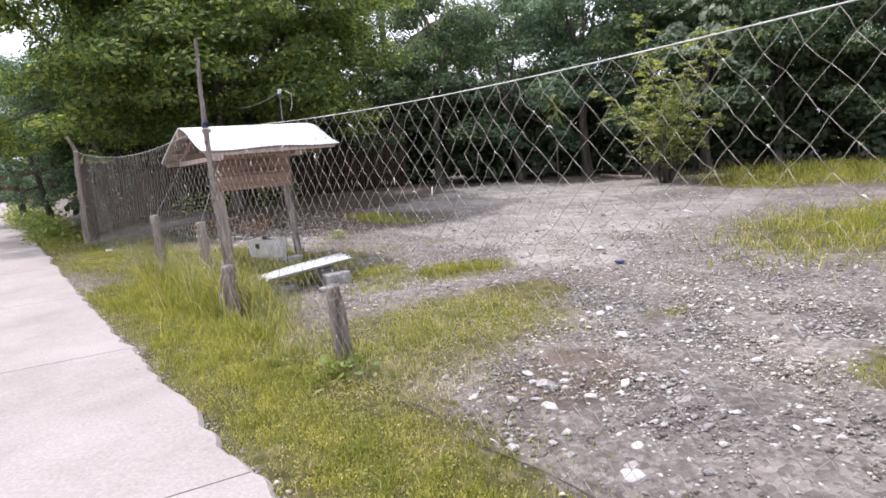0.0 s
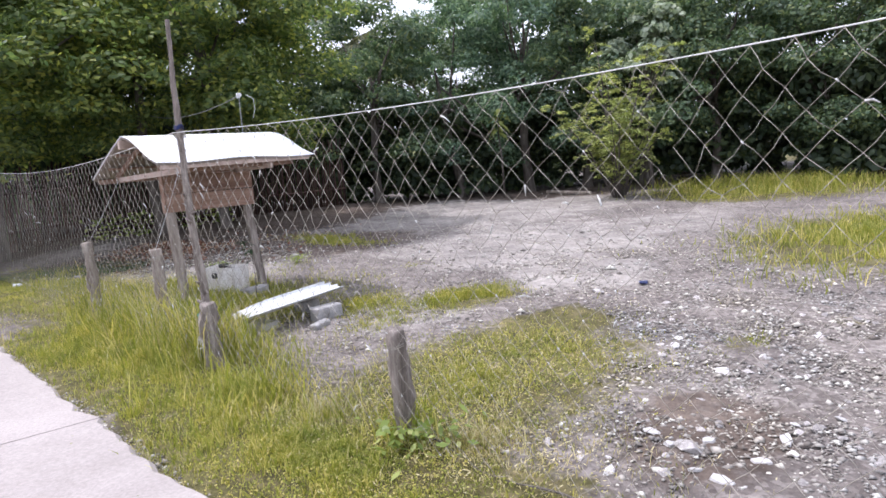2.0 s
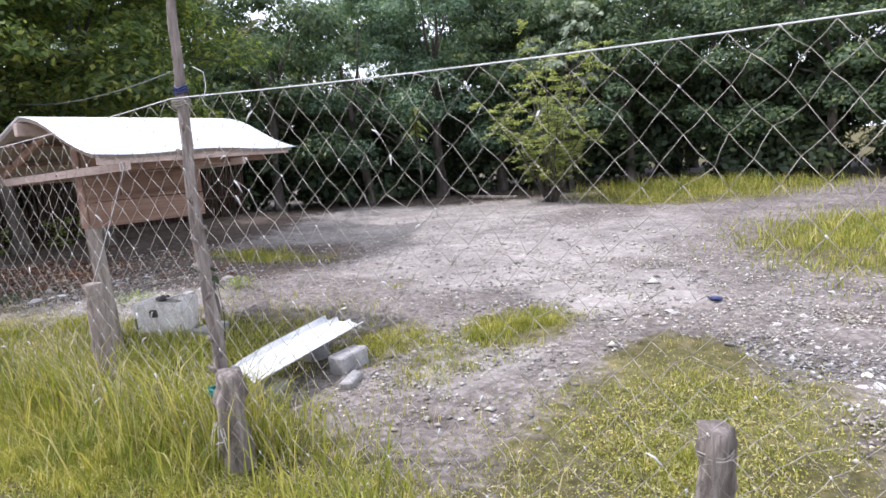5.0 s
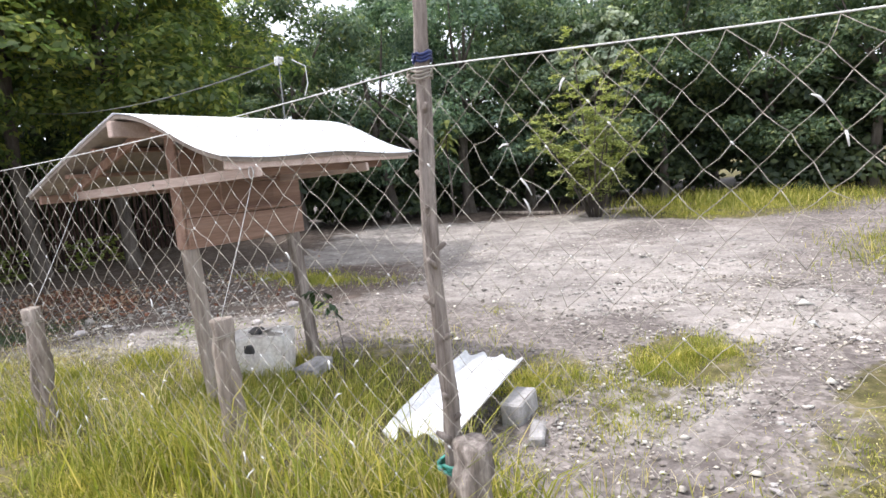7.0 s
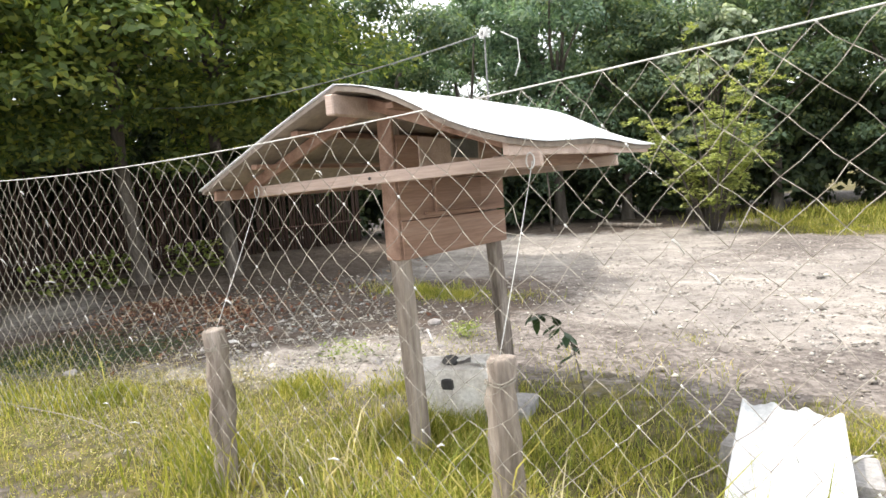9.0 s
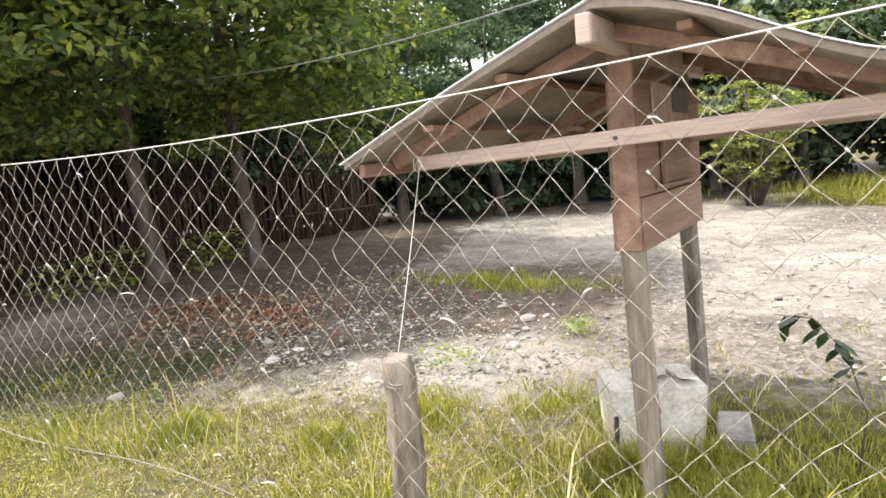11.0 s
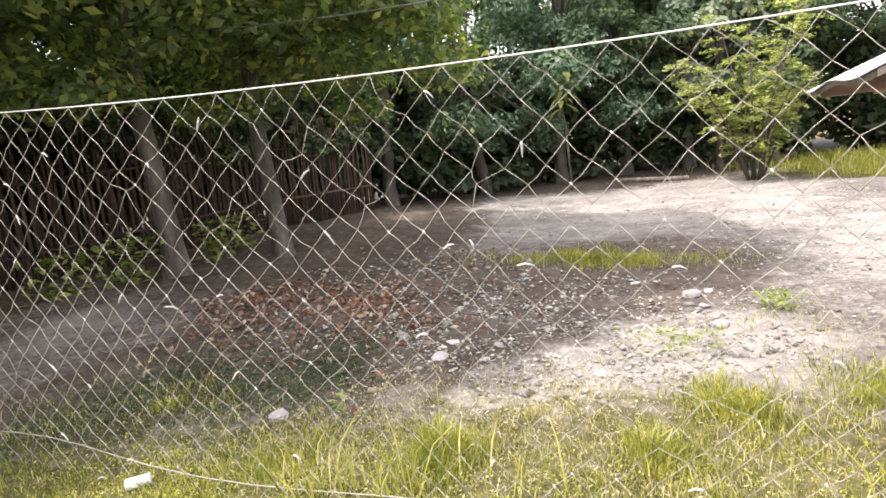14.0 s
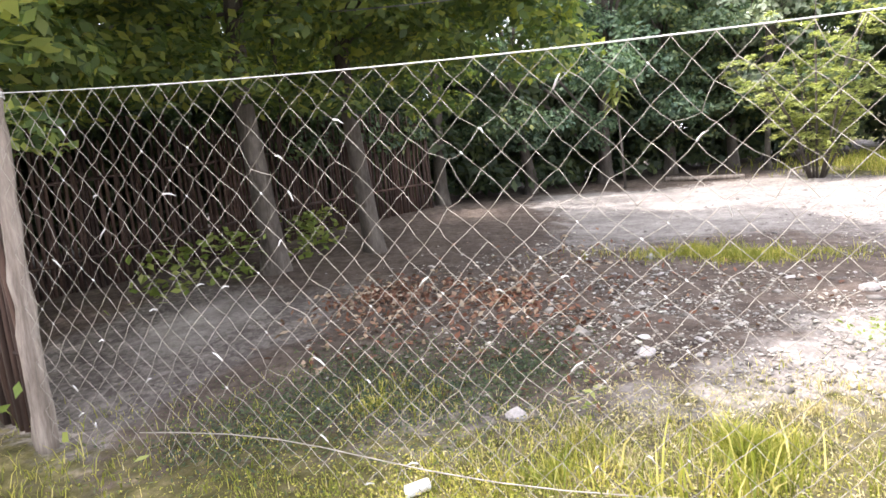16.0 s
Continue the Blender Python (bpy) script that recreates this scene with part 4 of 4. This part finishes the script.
def build_shrub(x, y, height, width, seed, label, leaves=8600, size=0.12):
    r = random.Random(seed)
    r2 = np.random.default_rng(seed)
    th = thing("shrub", x, y, gz(x, y), label, "shrub")
    pts, nrm = [], []
    for k in range(13):
        a = 2 * math.pi * k / 13 + r.uniform(-0.2, 0.2)
        reach = r.uniform(0.35, 1.0) * width
        top = Vector((x + math.cos(a) * reach * 0.9, y + math.sin(a) * reach * 0.9, gz(x, y) + height * r.uniform(0.45, 1.0) * (1.12 - 0.45 * reach / width)))
        base = Vector((x + math.cos(a) * 0.12, y + math.sin(a) * 0.12, gz(x, y) - 0.05))
        mid = base.lerp(top, 0.5) + Vector((-math.cos(a) * 0.12, -math.sin(a) * 0.12, 0.12))
        bm = bmesh.new()
        tube(bm, [base, mid, top], [0.028, 0.02, 0.006], 6, 0.2)
        stem = [base.lerp(mid, s * 2) if s < 0.5 else mid.lerp(top, s * 2 - 1) for s in np.linspace(0.3, 1.04, 11)]
        for q in stem:
            for sp in range(2):
                b = r.uniform(0, 6.28)
                d = Vector((math.cos(b), math.sin(b), r.uniform(-0.05, 0.35)))
                L = r.uniform(0.25, 0.55)
                e = q + d * L
                tube(bm, [q, e], [0.006, 0.002], 4)
                side = d.cross(Vector((0, 0, 1))).normalized()
                for m in range(int(leaves / 286)):
                    s = r.uniform(0.15, 1.1)
                    pts.append(q + d * L * s + side * r.uniform(-0.09, 0.09) + Vector((0, 0, r.uniform(-0.05, 0.03) - 0.1 * s * s)))
                    nrm.append(Vector((r.gauss(0, 0.35), r.gauss(0, 0.35), 1)).normalized())
        part("stem", bm, M_BARK, th)
    v, f = leaf_quads(np.array([tuple(p) for p in pts]), np.array([tuple(q) for q in nrm]), size, r2, 0.42)
    mesh_ob("foliage", soup("foliage", v, f, M_LEAF_PALE), th)
    return th


build_shrub(13.2, 10.15, 4.55, 1.95, 4, "light green feathery shrub with many thin stems at the field edge")


def build_young_tree(x, y):
    r = random.Random(19)
    th = thing("young_tree", x, y, gz(x, y), "thin young tree with large drooping yellow-green leaves", "tree")
    b = Vector((x, y, gz(x, y)))
    stem = [b - Vector((0, 0, 0.1)), b + Vector((0.05, 0.05, 1.1)), b + Vector((0.0, 0.1, 2.0)), b + Vector((0.05, 0.0, 2.75))]
    bm = bmesh.new()
    tube(bm, stem, [0.035, 0.028, 0.02, 0.008], 7, 0.2)
    part("stem", bm, M_BARK, th)
    for k in range(26):
        s = r.uniform(0.62, 1.0) * 3
        i = min(int(s), 2)
        q = stem[i].lerp(stem[i + 1], s - i)
        a = r.uniform(0, 6.28)
        out = Vector((math.cos(a), math.sin(a), 0))
        side = Vector((-math.sin(a), math.cos(a), 0))
        L, w = r.uniform(0.35, 0.6), r.uniform(0.05, 0.085)
        spine = [q + out * L * u * 0.8 + Vector((0, 0, L * (0.25 * u - 0.75 * u * u))) for u in (0, 0.3, 0.65, 1.0)]
        bm = bmesh.new()
        rows = [[bm.verts.new(p + side * w * sg * f) for sg in (-1, 0, 1)] for p, f in zip(spine, (0.15, 0.9, 0.8, 0.05))]
        for ra, rb in zip(rows, rows[1:]):
            for j in range(2):
                bm.faces.new((ra[j], ra[j + 1], rb[j + 1], rb[j]))
        part("leaf", bm, M_LEAF_PALE, th)


build_young_tree(13.1, 14.0)


# small sapling in front of the notice board
def build_sapling(x, y):
    r = random.Random(8)
    th = thing("sapling", x, y, gz(x, y), "thin sapling with dark oval leaves in the shade", "plant")
    bm = bmesh.new()
    b = Vector((x, y, gz(x, y)))
    stem = [b, b + Vector((0.0, -0.04, 0.32)), b + Vector((0.02, 0.03, 0.58)), b + Vector((0.05, 0.16, 0.73)), b + Vector((0.06, 0.32, 0.74))]
    tube(bm, stem, [0.006, 0.005, 0.004, 0.003, 0.002], 5)
    part("stem", bm, M_BARK, th)
    for k in range(16):
        s = 0.45 + 0.55 * k / 16
        i = min(int(s * 4), 3)
        q = stem[i].lerp(stem[i + 1], s * 4 - i)
        d = Vector((r.uniform(-1, 1), r.uniform(-1, 1), r.uniform(-0.7, 0.1))).normalized()
        side = d.cross(Vector((0, 0, 1))).normalized()
        L, w = r.uniform(0.08, 0.13), 0.024
        bm = bmesh.new()
        vs = [bm.verts.new(p) for p in (q, q + d * L * 0.35 + side * w, q + d * L * 0.75 + side * w * 0.8, q + d * L - Vector((0, 0, 0.01)), q + d * L * 0.75 - side * w * 0.8, q + d * L * 0.35 - side * w)]
        bm.faces.new(vs)
        part("leaf", bm, M_SAPLING, th)


build_sapling(1.5, 8.3)

# ---- bamboo slat fence at the far end ----


def build_bamboo_fence():
    th = thing("bamboo_fence", 0.3, 17.5, gz(0.3, 17.5), "old brown bamboo slat fence of uneven upright slats", "fence")
    line = [Vector((0.14, 15.75, 0)), Vector((0.75, 19.2, 0)), Vector((7.0, 18.2, 0)), Vector((9.6, 17.3, 0))]
    r = random.Random(12)
    shapes = []
    for k in range(6):
        bm = bmesh.new()
        h = 1.72 + 0.06 * k + r.uniform(-0.05, 0.05)
        tube(bm, [(0, 0, -0.05), (r.uniform(-0.02, 0.02), 0, h * 0.5), (r.uniform(-0.04, 0.04), r.uniform(-0.02, 0.02), h)], [0.026, 0.024, 0.02], 6, 0.2)
        me = bpy.data.meshes.new("slat")
        bm.to_mesh(me)
        bm.free()
        me.materials.append(M_BAMBOO)
        shapes.append(me)
    for a, b in zip(line, line[1:]):
        n = int((b - a).length / 0.062)
        for i in range(n):
            p = a.lerp(b, (i + 0.5) / n)
            ob = new("slat", shapes[r.randrange(6)])
            ob.parent = th
            ob.matrix_basis = th.matrix_basis.inverted() @ pose(p.x + r.uniform(-0.015, 0.015), p.y + r.uniform(-0.015, 0.015), gz(p.x, p.y), r.uniform(-1.5, 1.5), r.uniform(-2, 2), r.uniform(0, 360))
        for h in (0.5, 1.4):
            bm = bmesh.new()
            tube(bm, [(a.x, a.y - 0.03, gz(a.x, a.y) + h), (b.x, b.y - 0.03, gz(b.x, b.y) + h)], [0.022, 0.022], 7)
            part("rail", bm, M_BAMBOO, th)


build_bamboo_fence()

# broad-leaved weeds at the foot of the trees


def weeds(name, boxes, count, size, mat, label, height, seed, aspect=0.6):
    r = np.random.default_rng(seed)
    p, q = [], []
    for cx, cy, rx, ry in boxes:
        n = count // len(boxes)
        x, y = cx + r.normal(0, rx / 2, n), cy + r.normal(0, ry / 2, n)
        p.append(np.stack([x, y, ground_z(x, y) + r.uniform(0.02, height, n)], 1))
        nr = r.normal(0, 0.5, (n, 3)) + (0, 0, 1)
        q.append(nr / np.linalg.norm(nr, axis=1, keepdims=True))
    v, f = leaf_quads(np.concatenate(p), np.concatenate(q), size, r, aspect)
    return tagged(new(name, soup(name, v, f, mat)), label, "weeds", kind="stuff")


weeds("weeds", ((2.7, 17.3, 0.5, 0.3), (3.3, 17.0, 0.4, 0.3), (5.3, 17.2, 0.5, 0.3), (4.5, 16.8, 0.3, 0.2)), 520, 0.12, M_WEED, "pale green broad-leaved weeds at the foot of the trees", 0.55, 21)
weeds("roadside_weeds", ((-0.45, 18.0, 0.5, 2.0), (-0.4, 22.0, 0.6, 3.0), (-0.2, 27.0, 0.8, 4.0)), 3600, 0.11, M_WEED, "low weeds along the road edge", 0.5, 22, 0.5)
weeds("leaf_litter", ((3.1, 14.8, 0.8, 0.5), (3.0, 14.2, 1.2, 0.8), (3.2, 13.7, 0.7, 0.6), (2.9, 15.1, 0.7, 0.5)), 1200, 0.072, M_LITTER, "brown and red fallen leaves in the shade", 0.03, 23, 0.55)
weeds("scattered_leaves", ((2.3, 13.2, 1.0, 0.7), (4.0, 12.6, 1.6, 1.4), (1.9, 14.4, 0.9, 0.7), (5.0, 13.6, 1.8, 1.5)), 620, 0.08, M_LITTER, "scattered dry fallen leaves on the dirt", 0.02, 24, 0.5)
weeds("yellow_weed", ((0.96, 12.67, 0.08, 0.08),), 16, 0.06, M_WEED, "small yellow-green weed at the edge of the shade", 0.2, 26, 0.45)
weeds("dirt_weeds", ((2.35, 10.95, 0.3, 0.3), (3.35, 10.3, 0.2, 0.15)), 420, 0.05, M_WEED, "low weed clump on the pale dirt", 0.14, 27, 0.35)
weeds("stump_weeds", ((0.05, 3.9, 0.3, 0.25),), 120, 0.07, M_WEED, "small leafy weeds round the dark stump", 0.16, 25, 0.5)

# ---- grass ----


def blades(name, areas, mat, label, seed):
    """Bent, tapered blades: areas of centre, half widths, count, height."""
    r = np.random.default_rng(seed)
    allv, allf, base = [], [], 0
    for cx, cy, rx, ry, n, hgt in areas:
        a, d = r.uniform(0, 2 * np.pi, n), np.abs(r.normal(0, 0.62, n)) ** 0.8
        x, y = cx + np.cos(a) * d * rx, cy + np.sin(a) * d * ry
        tuft = 0.6 * np.sin(x * 6.1 + np.sin(y * 4.3) * 1.5) * np.sin(y * 5.7 + np.sin(x * 3.9)) + 0.55 * np.sin(x * 2.3 + 1.3 * np.sin(y * 1.9)) * np.sin(y * 2.1 + x) > r.uniform(-0.8, 0.75, n)
        keep = tuft & (x > -1.0 + 0.07 * np.sin(y * 5.3) * np.sin(y * 2.1) + 0.05 * np.sin(y * 23 + 3 * np.sin(y * 7)) + 0.04 * r.normal(size=n))
        x, y = x[keep], y[keep]
        m = len(x)
        z = ground_z(x, y) - 0.012
        h = hgt * r.uniform(0.35, 1.25, m) * (0.62 + 0.5 * (0.5 + 0.5 * np.sin(x * 4.7 + 2 * np.sin(y * 3.3)) * np.sin(y * 4.1)) + 0.75 * np.clip(np.sin(x * 11.3 + 2.2 * np.sin(y * 7.1)) * np.sin(y * 9.7 + 1.7 * np.sin(x * 6.3)), 0, 1))
        th = r.uniform(0, 2 * np.pi, m)
        lean = np.stack([np.cos(th), np.sin(th)], 1) * (h * r.uniform(0.15, 0.9, m))[:, None]
        w = (0.0016 + 0.0021 * r.random(m)) * (1.6 if hgt > 0.2 else 1.0) * (1.8 if cx > 6 else 1.0)
        pa = r.uniform(0, 2 * np.pi, m)
        px = np.stack([np.cos(pa), np.sin(pa)], 1) * w[:, None]
        p0, zero = np.stack([x, y], 1), z
        v = np.empty((m, 5, 3))
        v[:, 0, :2], v[:, 0, 2] = p0 - px, zero
        v[:, 1, :2], v[:, 1, 2] = p0 + px, zero
        v[:, 2, :2], v[:, 2, 2] = p0 + lean * 0.35 + px * 0.8, zero + h * 0.62
        v[:, 3, :2], v[:, 3, 2] = p0 + lean, zero + h * 0.95
        v[:, 4, :2], v[:, 4, 2] = p0 + lean * 0.35 - px * 0.8, zero + h * 0.62
        i = base + 5 * np.arange(m)[:, None]
        allv.append(v.reshape(-1, 3))
        allf.append(np.concatenate([i + np.array([[0, 1, 2]]), i + np.array([[0, 2, 4]]), i + np.array([[4, 2, 3]])]))
        base += 5 * m
    me = soup(name, np.concatenate(allv), np.concatenate(allf), mat)
    return tagged(new(name, me), label, "grass", kind="stuff")


blades("grass", ((-0.5, 1.6, 0.6, 2.4, 39100, 0.048), (-0.4, 4.6, 0.75, 2.4, 42000, 0.058), (1.1, 4.35, 1.7, 1.05, 25299, 0.042), (-0.2, 7.4, 0.9, 2, 36000, 0.095), (0.9, 8.6, 1.75, 1.3, 34500, 0.0952),
                 (0.4, 10.6, 1.2, 2, 19000, 0.056), (0, 13, 1, 2.2, 17000, 0.05), (0.7, 11.9, 0.25, 0.2, 2600, 0.09), (1.5, 10.6, 0.3, 0.3, 2600, 0.09), (0.9, 10.9, 0.22, 0.25, 2200, 0.1), (0.35, 12.7, 0.3, 0.25, 2400, 0.09), (1.9, 9.9, 0.35, 0.3, 2600, 0.08), (1.3, 9.25, 0.5, 0.4, 4140, 0.136), (1.1, 9.1, 0.15, 0.12, 505, 0.177), (2, 9.1, 0.15, 0.12, 459, 0.163), (2.95, 6.15, 0.6, 0.42, 9500, 0.07), (2.15, 7.05, 0.5, 0.5, 5000, 0.06), (14.4, 7.4, 1.3, 2.6, 8000, 0.15), (8.3, 3.4, 2.6, 1.6, 15000, 0.15), (2.75, 1.2, 0.6, 0.35, 3449, 0.0408),
                 (5.2, 11.9, 0.45, 1.3, 8049, 0.102), (16.6, 7, 1.8, 3.2, 11000, 0.26), (13.2, 7.6, 1, 1.3, 2600, 0.081), (2.9, 3.1, 0.45, 0.18, 1609, 0.034), (3, 10.2, 0.6, 0.5, 1150, 0.0544),
                 (2, 6.3, 0.6, 0.4, 4140, 0.0612), (-0.5, 17.5, 0.8, 2.6, 13799, 0.109), (-0.6, 26, 0.8, 8, 13799, 0.136), (4, 8.3, 0.5, 0.25, 345, 0.0408), (0.9, 13.9, 0.9, 0.9, 3449, 0.0544)),
       M_GRASS, "yellow-green meadow grass along the road and in patches", 41)
blades("tall_grass", ((0.1, 6.9, 0.5, 1.0, 1500, 0.42), (0.2, 8.2, 0.5, 0.9, 1700, 0.38), (0.2, 9.8, 0.4, 0.8, 900, 0.28), (0.15, 6.45, 0.25, 0.25, 420, 0.45), (0.2, 4.1, 0.25, 0.2, 250, 0.22), (-0.15, 5.4, 0.5, 0.8, 900, 0.22), (1.0, 4.3, 1.2, 0.6, 500, 0.13), (0.3, 12.0, 0.4, 1.0, 500, 0.26)),
       M_GRASS, "tall seeding grass growing through the net", 42)
blades("straw", ((-1.0, 4.0, 0.09, 5.0, 2600, 0.05), (-0.99, 9.5, 0.08, 3.0, 800, 0.05), (0.15, 7.7, 0.45, 0.8, 420, 0.42), (0.2, 6.6, 0.4, 0.3, 160, 0.4), (0.3, 9.2, 0.5, 0.8, 260, 0.3), (1.2, 9.4, 0.5, 0.4, 200, 0.22), (0.1, 7.0, 0.8, 1.6, 900, 0.16), (0.6, 9.5, 1.2, 2.2, 3000, 0.09), (0.5, 12.4, 1.0, 1.6, 6500, 0.055), (0.6, 10.8, 1.0, 1.2, 4500, 0.055), (1.2, 11.6, 0.8, 0.8, 2500, 0.05), (0.2, 3.4, 0.9, 1.6, 1500, 0.07), (1.1, 4.4, 1.6, 1.0, 1100, 0.07), (0.0, 4.9, 0.5, 0.5, 900, 0.13), (0.3, 3.7, 0.3, 0.25, 350, 0.1), (-0.6, 1.6, 0.5, 2.0, 900, 0.05)),
       M_STRAW, "dry straw stalks among the grass", 43)

weeds("low_clover", ((-0.55, 1.8, 0.55, 2.4), (-0.4, 4.6, 0.6, 2.2), (1.1, 4.35, 1.4, 0.9), (-0.2, 7.4, 0.8, 2.0), (0.6, 9.5, 1.2, 2.0), (0.1, 12.6, 0.9, 2.0)), 60000, 0.014, M_GRASS, "low mat of small clover leaves in the grass", 0.035, 44, 0.7)
weeds("dry_mat", ((0.3, 3.6, 0.8, 0.9), (1.2, 4.3, 1.3, 0.7), (0.0, 5.2, 0.7, 0.9), (0.6, 11.2, 1.0, 1.2), (0.9, 12.3, 0.9, 0.6)), 9000, 0.03, M_STRAW, "dry brown stalks and dead leaves matted in the grass", 0.03, 47, 0.22)
# ground cover in the darkened leaf colour, deepening the tree shade
weeds("shade_grass", ((1.2, 13.6, 0.9, 0.7), (1.6, 13.2, 0.8, 0.5), (0.5, 14.4, 0.7, 0.7), (1.3, 14.3, 0.8, 0.5)), 10000, 0.03, M_LEAF_SHADED, "thin green ground cover, its colour darkened for the tree shade", 0.03, 45, 0.4)

# ---- far end of the road ----


def build_house():
    th = thing("red_house", 0.2, 52.0, gz(0, 52), "small house with faded red wall and pale roof", "house")
    bm = bmesh.new()
    box(bm, (6.0, 5.0, 2.2), pose(0.2, 52, 1.0), 0.02)
    part("wall", bm, M_RED, th)
    bm = bmesh.new()
    box(bm, (6.8, 5.8, 0.16), pose(0.2, 52, 2.2, 4, 0, 0), 0.02)
    part("roof", bm, M_CREAM, th)
    for x in (-1.2, 1.5):
        bm = bmesh.new()
        box(bm, (0.9, 0.08, 0.9), pose(x, 49.48, 1.2), 0.01)
        part("window", bm, M_DARK, th)


build_house()

# ---- stones: the nearest singly, the rest joined ----


def stone_shape(seed, cuts=1):
    bm = bmesh.new()
    r = random.Random(seed)
    bmesh.ops.create_icosphere(bm, subdivisions=1, radius=1.0)
    for v in bm.verts:
        v.co = v.co * (1 + r.uniform(-0.3, 0.25))
        v.co.z *= 0.5
    me = bpy.data.meshes.new("stone")
    bm.to_mesh(me)
    bm.free()
    me.materials.append(M_STONE)
    return me


def shard_shape(seed):
    """A flat broken chip with five or six sharp corners."""
    bm = bmesh.new()
    r = random.Random(seed)
    n = 5 + seed % 2
    rings = []
    for z, k in ((-0.35, 1.0), (0.2, 0.92), (0.35, 0.7)):
        rr = random.Random(seed)
        rings.append([bm.verts.new((math.cos(6.283 * i / n + rr.uniform(-0.3, 0.3)) * k * rr.uniform(0.65, 1.15), math.sin(6.283 * i / n) * k * rr.uniform(0.7, 1.1), z + r.uniform(-0.05, 0.05))) for i in range(n)])
    for a, b in zip(rings, rings[1:]):
        for i in range(n):
            bm.faces.new((a[i], a[(i + 1) % n], b[(i + 1) % n], b[i]))
    bm.faces.new(rings[2])
    bm.faces.new(rings[0][::-1])
    me = bpy.data.meshes.new("stone")
    bm.to_mesh(me)
    bm.free()
    me.materials.append(M_STONE_PALE)
    return me


def rubble():
    r = np.random.default_rng(91)
    tet = np.array([(1, 0, 0), (-0.3, 0.9, 0.1), (-0.5, -0.8, 0), (0.1, 0.1, 0.75), (-0.9, 0.1, 0.2)])
    tri = np.array([(0, 1, 3), (1, 4, 3), (4, 2, 3), (2, 0, 3), (0, 2, 1), (1, 2, 4)])
    areas = ((-1.0, 4.5, 0.05, 5.5, 1300, 0.009), (2.4, 2.6, 2.3, 2.2, 22000, 0.0085), (2.4, 2.6, 2.3, 2.0, 2600, 0.0135), (4.8, 4.6, 2.8, 2.8, 12000, 0.011), (6.5, 8.0, 3.8, 3.2, 7000, 0.012), (10.0, 11.0, 4.5, 4.0, 1500, 0.014), (2.6, 11.6, 1.6, 1.6, 6000, 0.010), (3.6, 13.4, 2.2, 1.8, 4000, 0.012), (2.0, 6.4, 1.2, 0.9, 2500, 0.010))
    vs, fs, base = [], [], 0
    for cx, cy, rx, ry, n, size in areas:
        a, d = r.uniform(0, 2 * np.pi, n), np.sqrt(r.uniform(0, 1, n)) * (1 + 0.25 * r.normal(size=n))
        x, y = cx + np.cos(a) * d * rx, cy + np.sin(a) * d * ry
        keep = (mask_of(GRASS, x, y) < 0.45 + 0.2 * r.random(n)) | (cx < 0)
        x, y = x[keep], y[keep]
        m = len(x)
        s = size * np.exp(r.normal(0, 0.5, m))
        th = r.uniform(0, 2 * np.pi, m)
        t = tet[None] * (1 + r.uniform(-0.35, 0.35, (m, 5, 3)))
        c, si = np.cos(th)[:, None], np.sin(th)[:, None]
        px, py = t[:, :, 0] * c - t[:, :, 1] * si, t[:, :, 0] * si + t[:, :, 1] * c
        v = np.stack([x[:, None] + px * s[:, None], y[:, None] + py * s[:, None], ground_z(x, y)[:, None] + 0.001 + t[:, :, 2] * s[:, None] * 0.7], -1)
        vs.append(v.reshape(-1, 3))
        fs.append((base + 5 * np.arange(m)[:, None, None] + tri[None]).reshape(-1, 3))
        base += 5 * m
    ob = mesh_ob("rubble", soup("rubble", np.concatenate(vs), np.concatenate(fs), M_STONE_FAR), ground)
    ob["kind"] = "stuff"
    shapes = [stone_shape(100 + k) for k in range(8)]
    pale = [stone_shape(120 + k) for k in range(4)]
    shard = [shard_shape(140 + k) for k in range(4)]
    for me in pale:
        me.materials[0] = M_STONE_PALE
    q = random.Random(17)
    shards = ((0.89, 2.79, 0.05), (0.67, 2.42, 0.062), (1.28, 2.33, 0.05), (0.96, 2.35, 0.042), (1.04, 2.65, 0.045), (0.61, 1.73, 0.045), (0.70, 2.57, 0.04),
              (2.44, 3.50, 0.05), (2.27, 1.97, 0.06), (2.14, 3.02, 0.05), (0.45, 2.90, 0.045), (0.34, 1.58, 0.07), (0.16, 2.21, 0.05))
    for k, (x, y, s) in enumerate(shards):
        ob = new("stone", shard[k % 4])
        ob.parent = ground
        ob.matrix_basis = pose(x, y, gz(x, y) + 0.012, q.uniform(-14, 14), q.uniform(-14, 14), q.uniform(0, 360)) @ Matrix.Diagonal((s * 1.25, s * 0.8, s * 0.5, 1))
    made = 0
    while made < 280:
        x, y = (q.uniform(0.1, 4.0), q.uniform(1.0, 5.5)) if made < 210 else (q.uniform(1.0, 4.5), q.uniform(10.2, 13.8))
        if float(mask_of(GRASS, x, y)) > 0.4:
            continue
        white = made % 5 == 0
        s = (0.024 if white else 0.021) * math.exp(q.gauss(0, 0.4))
        ob = new("stone", pale[made % 4] if white else shapes[made % 8])
        ob.parent = ground
        ob.matrix_basis = pose(x, y, gz(x, y) + s * 0.15, q.uniform(-20, 20), q.uniform(-20, 20), q.uniform(0, 360)) @ Matrix.Diagonal((s * q.uniform(0.9, 1.7), s, s * (0.5 if white else 1.0), 1))
        made += 1


rubble()
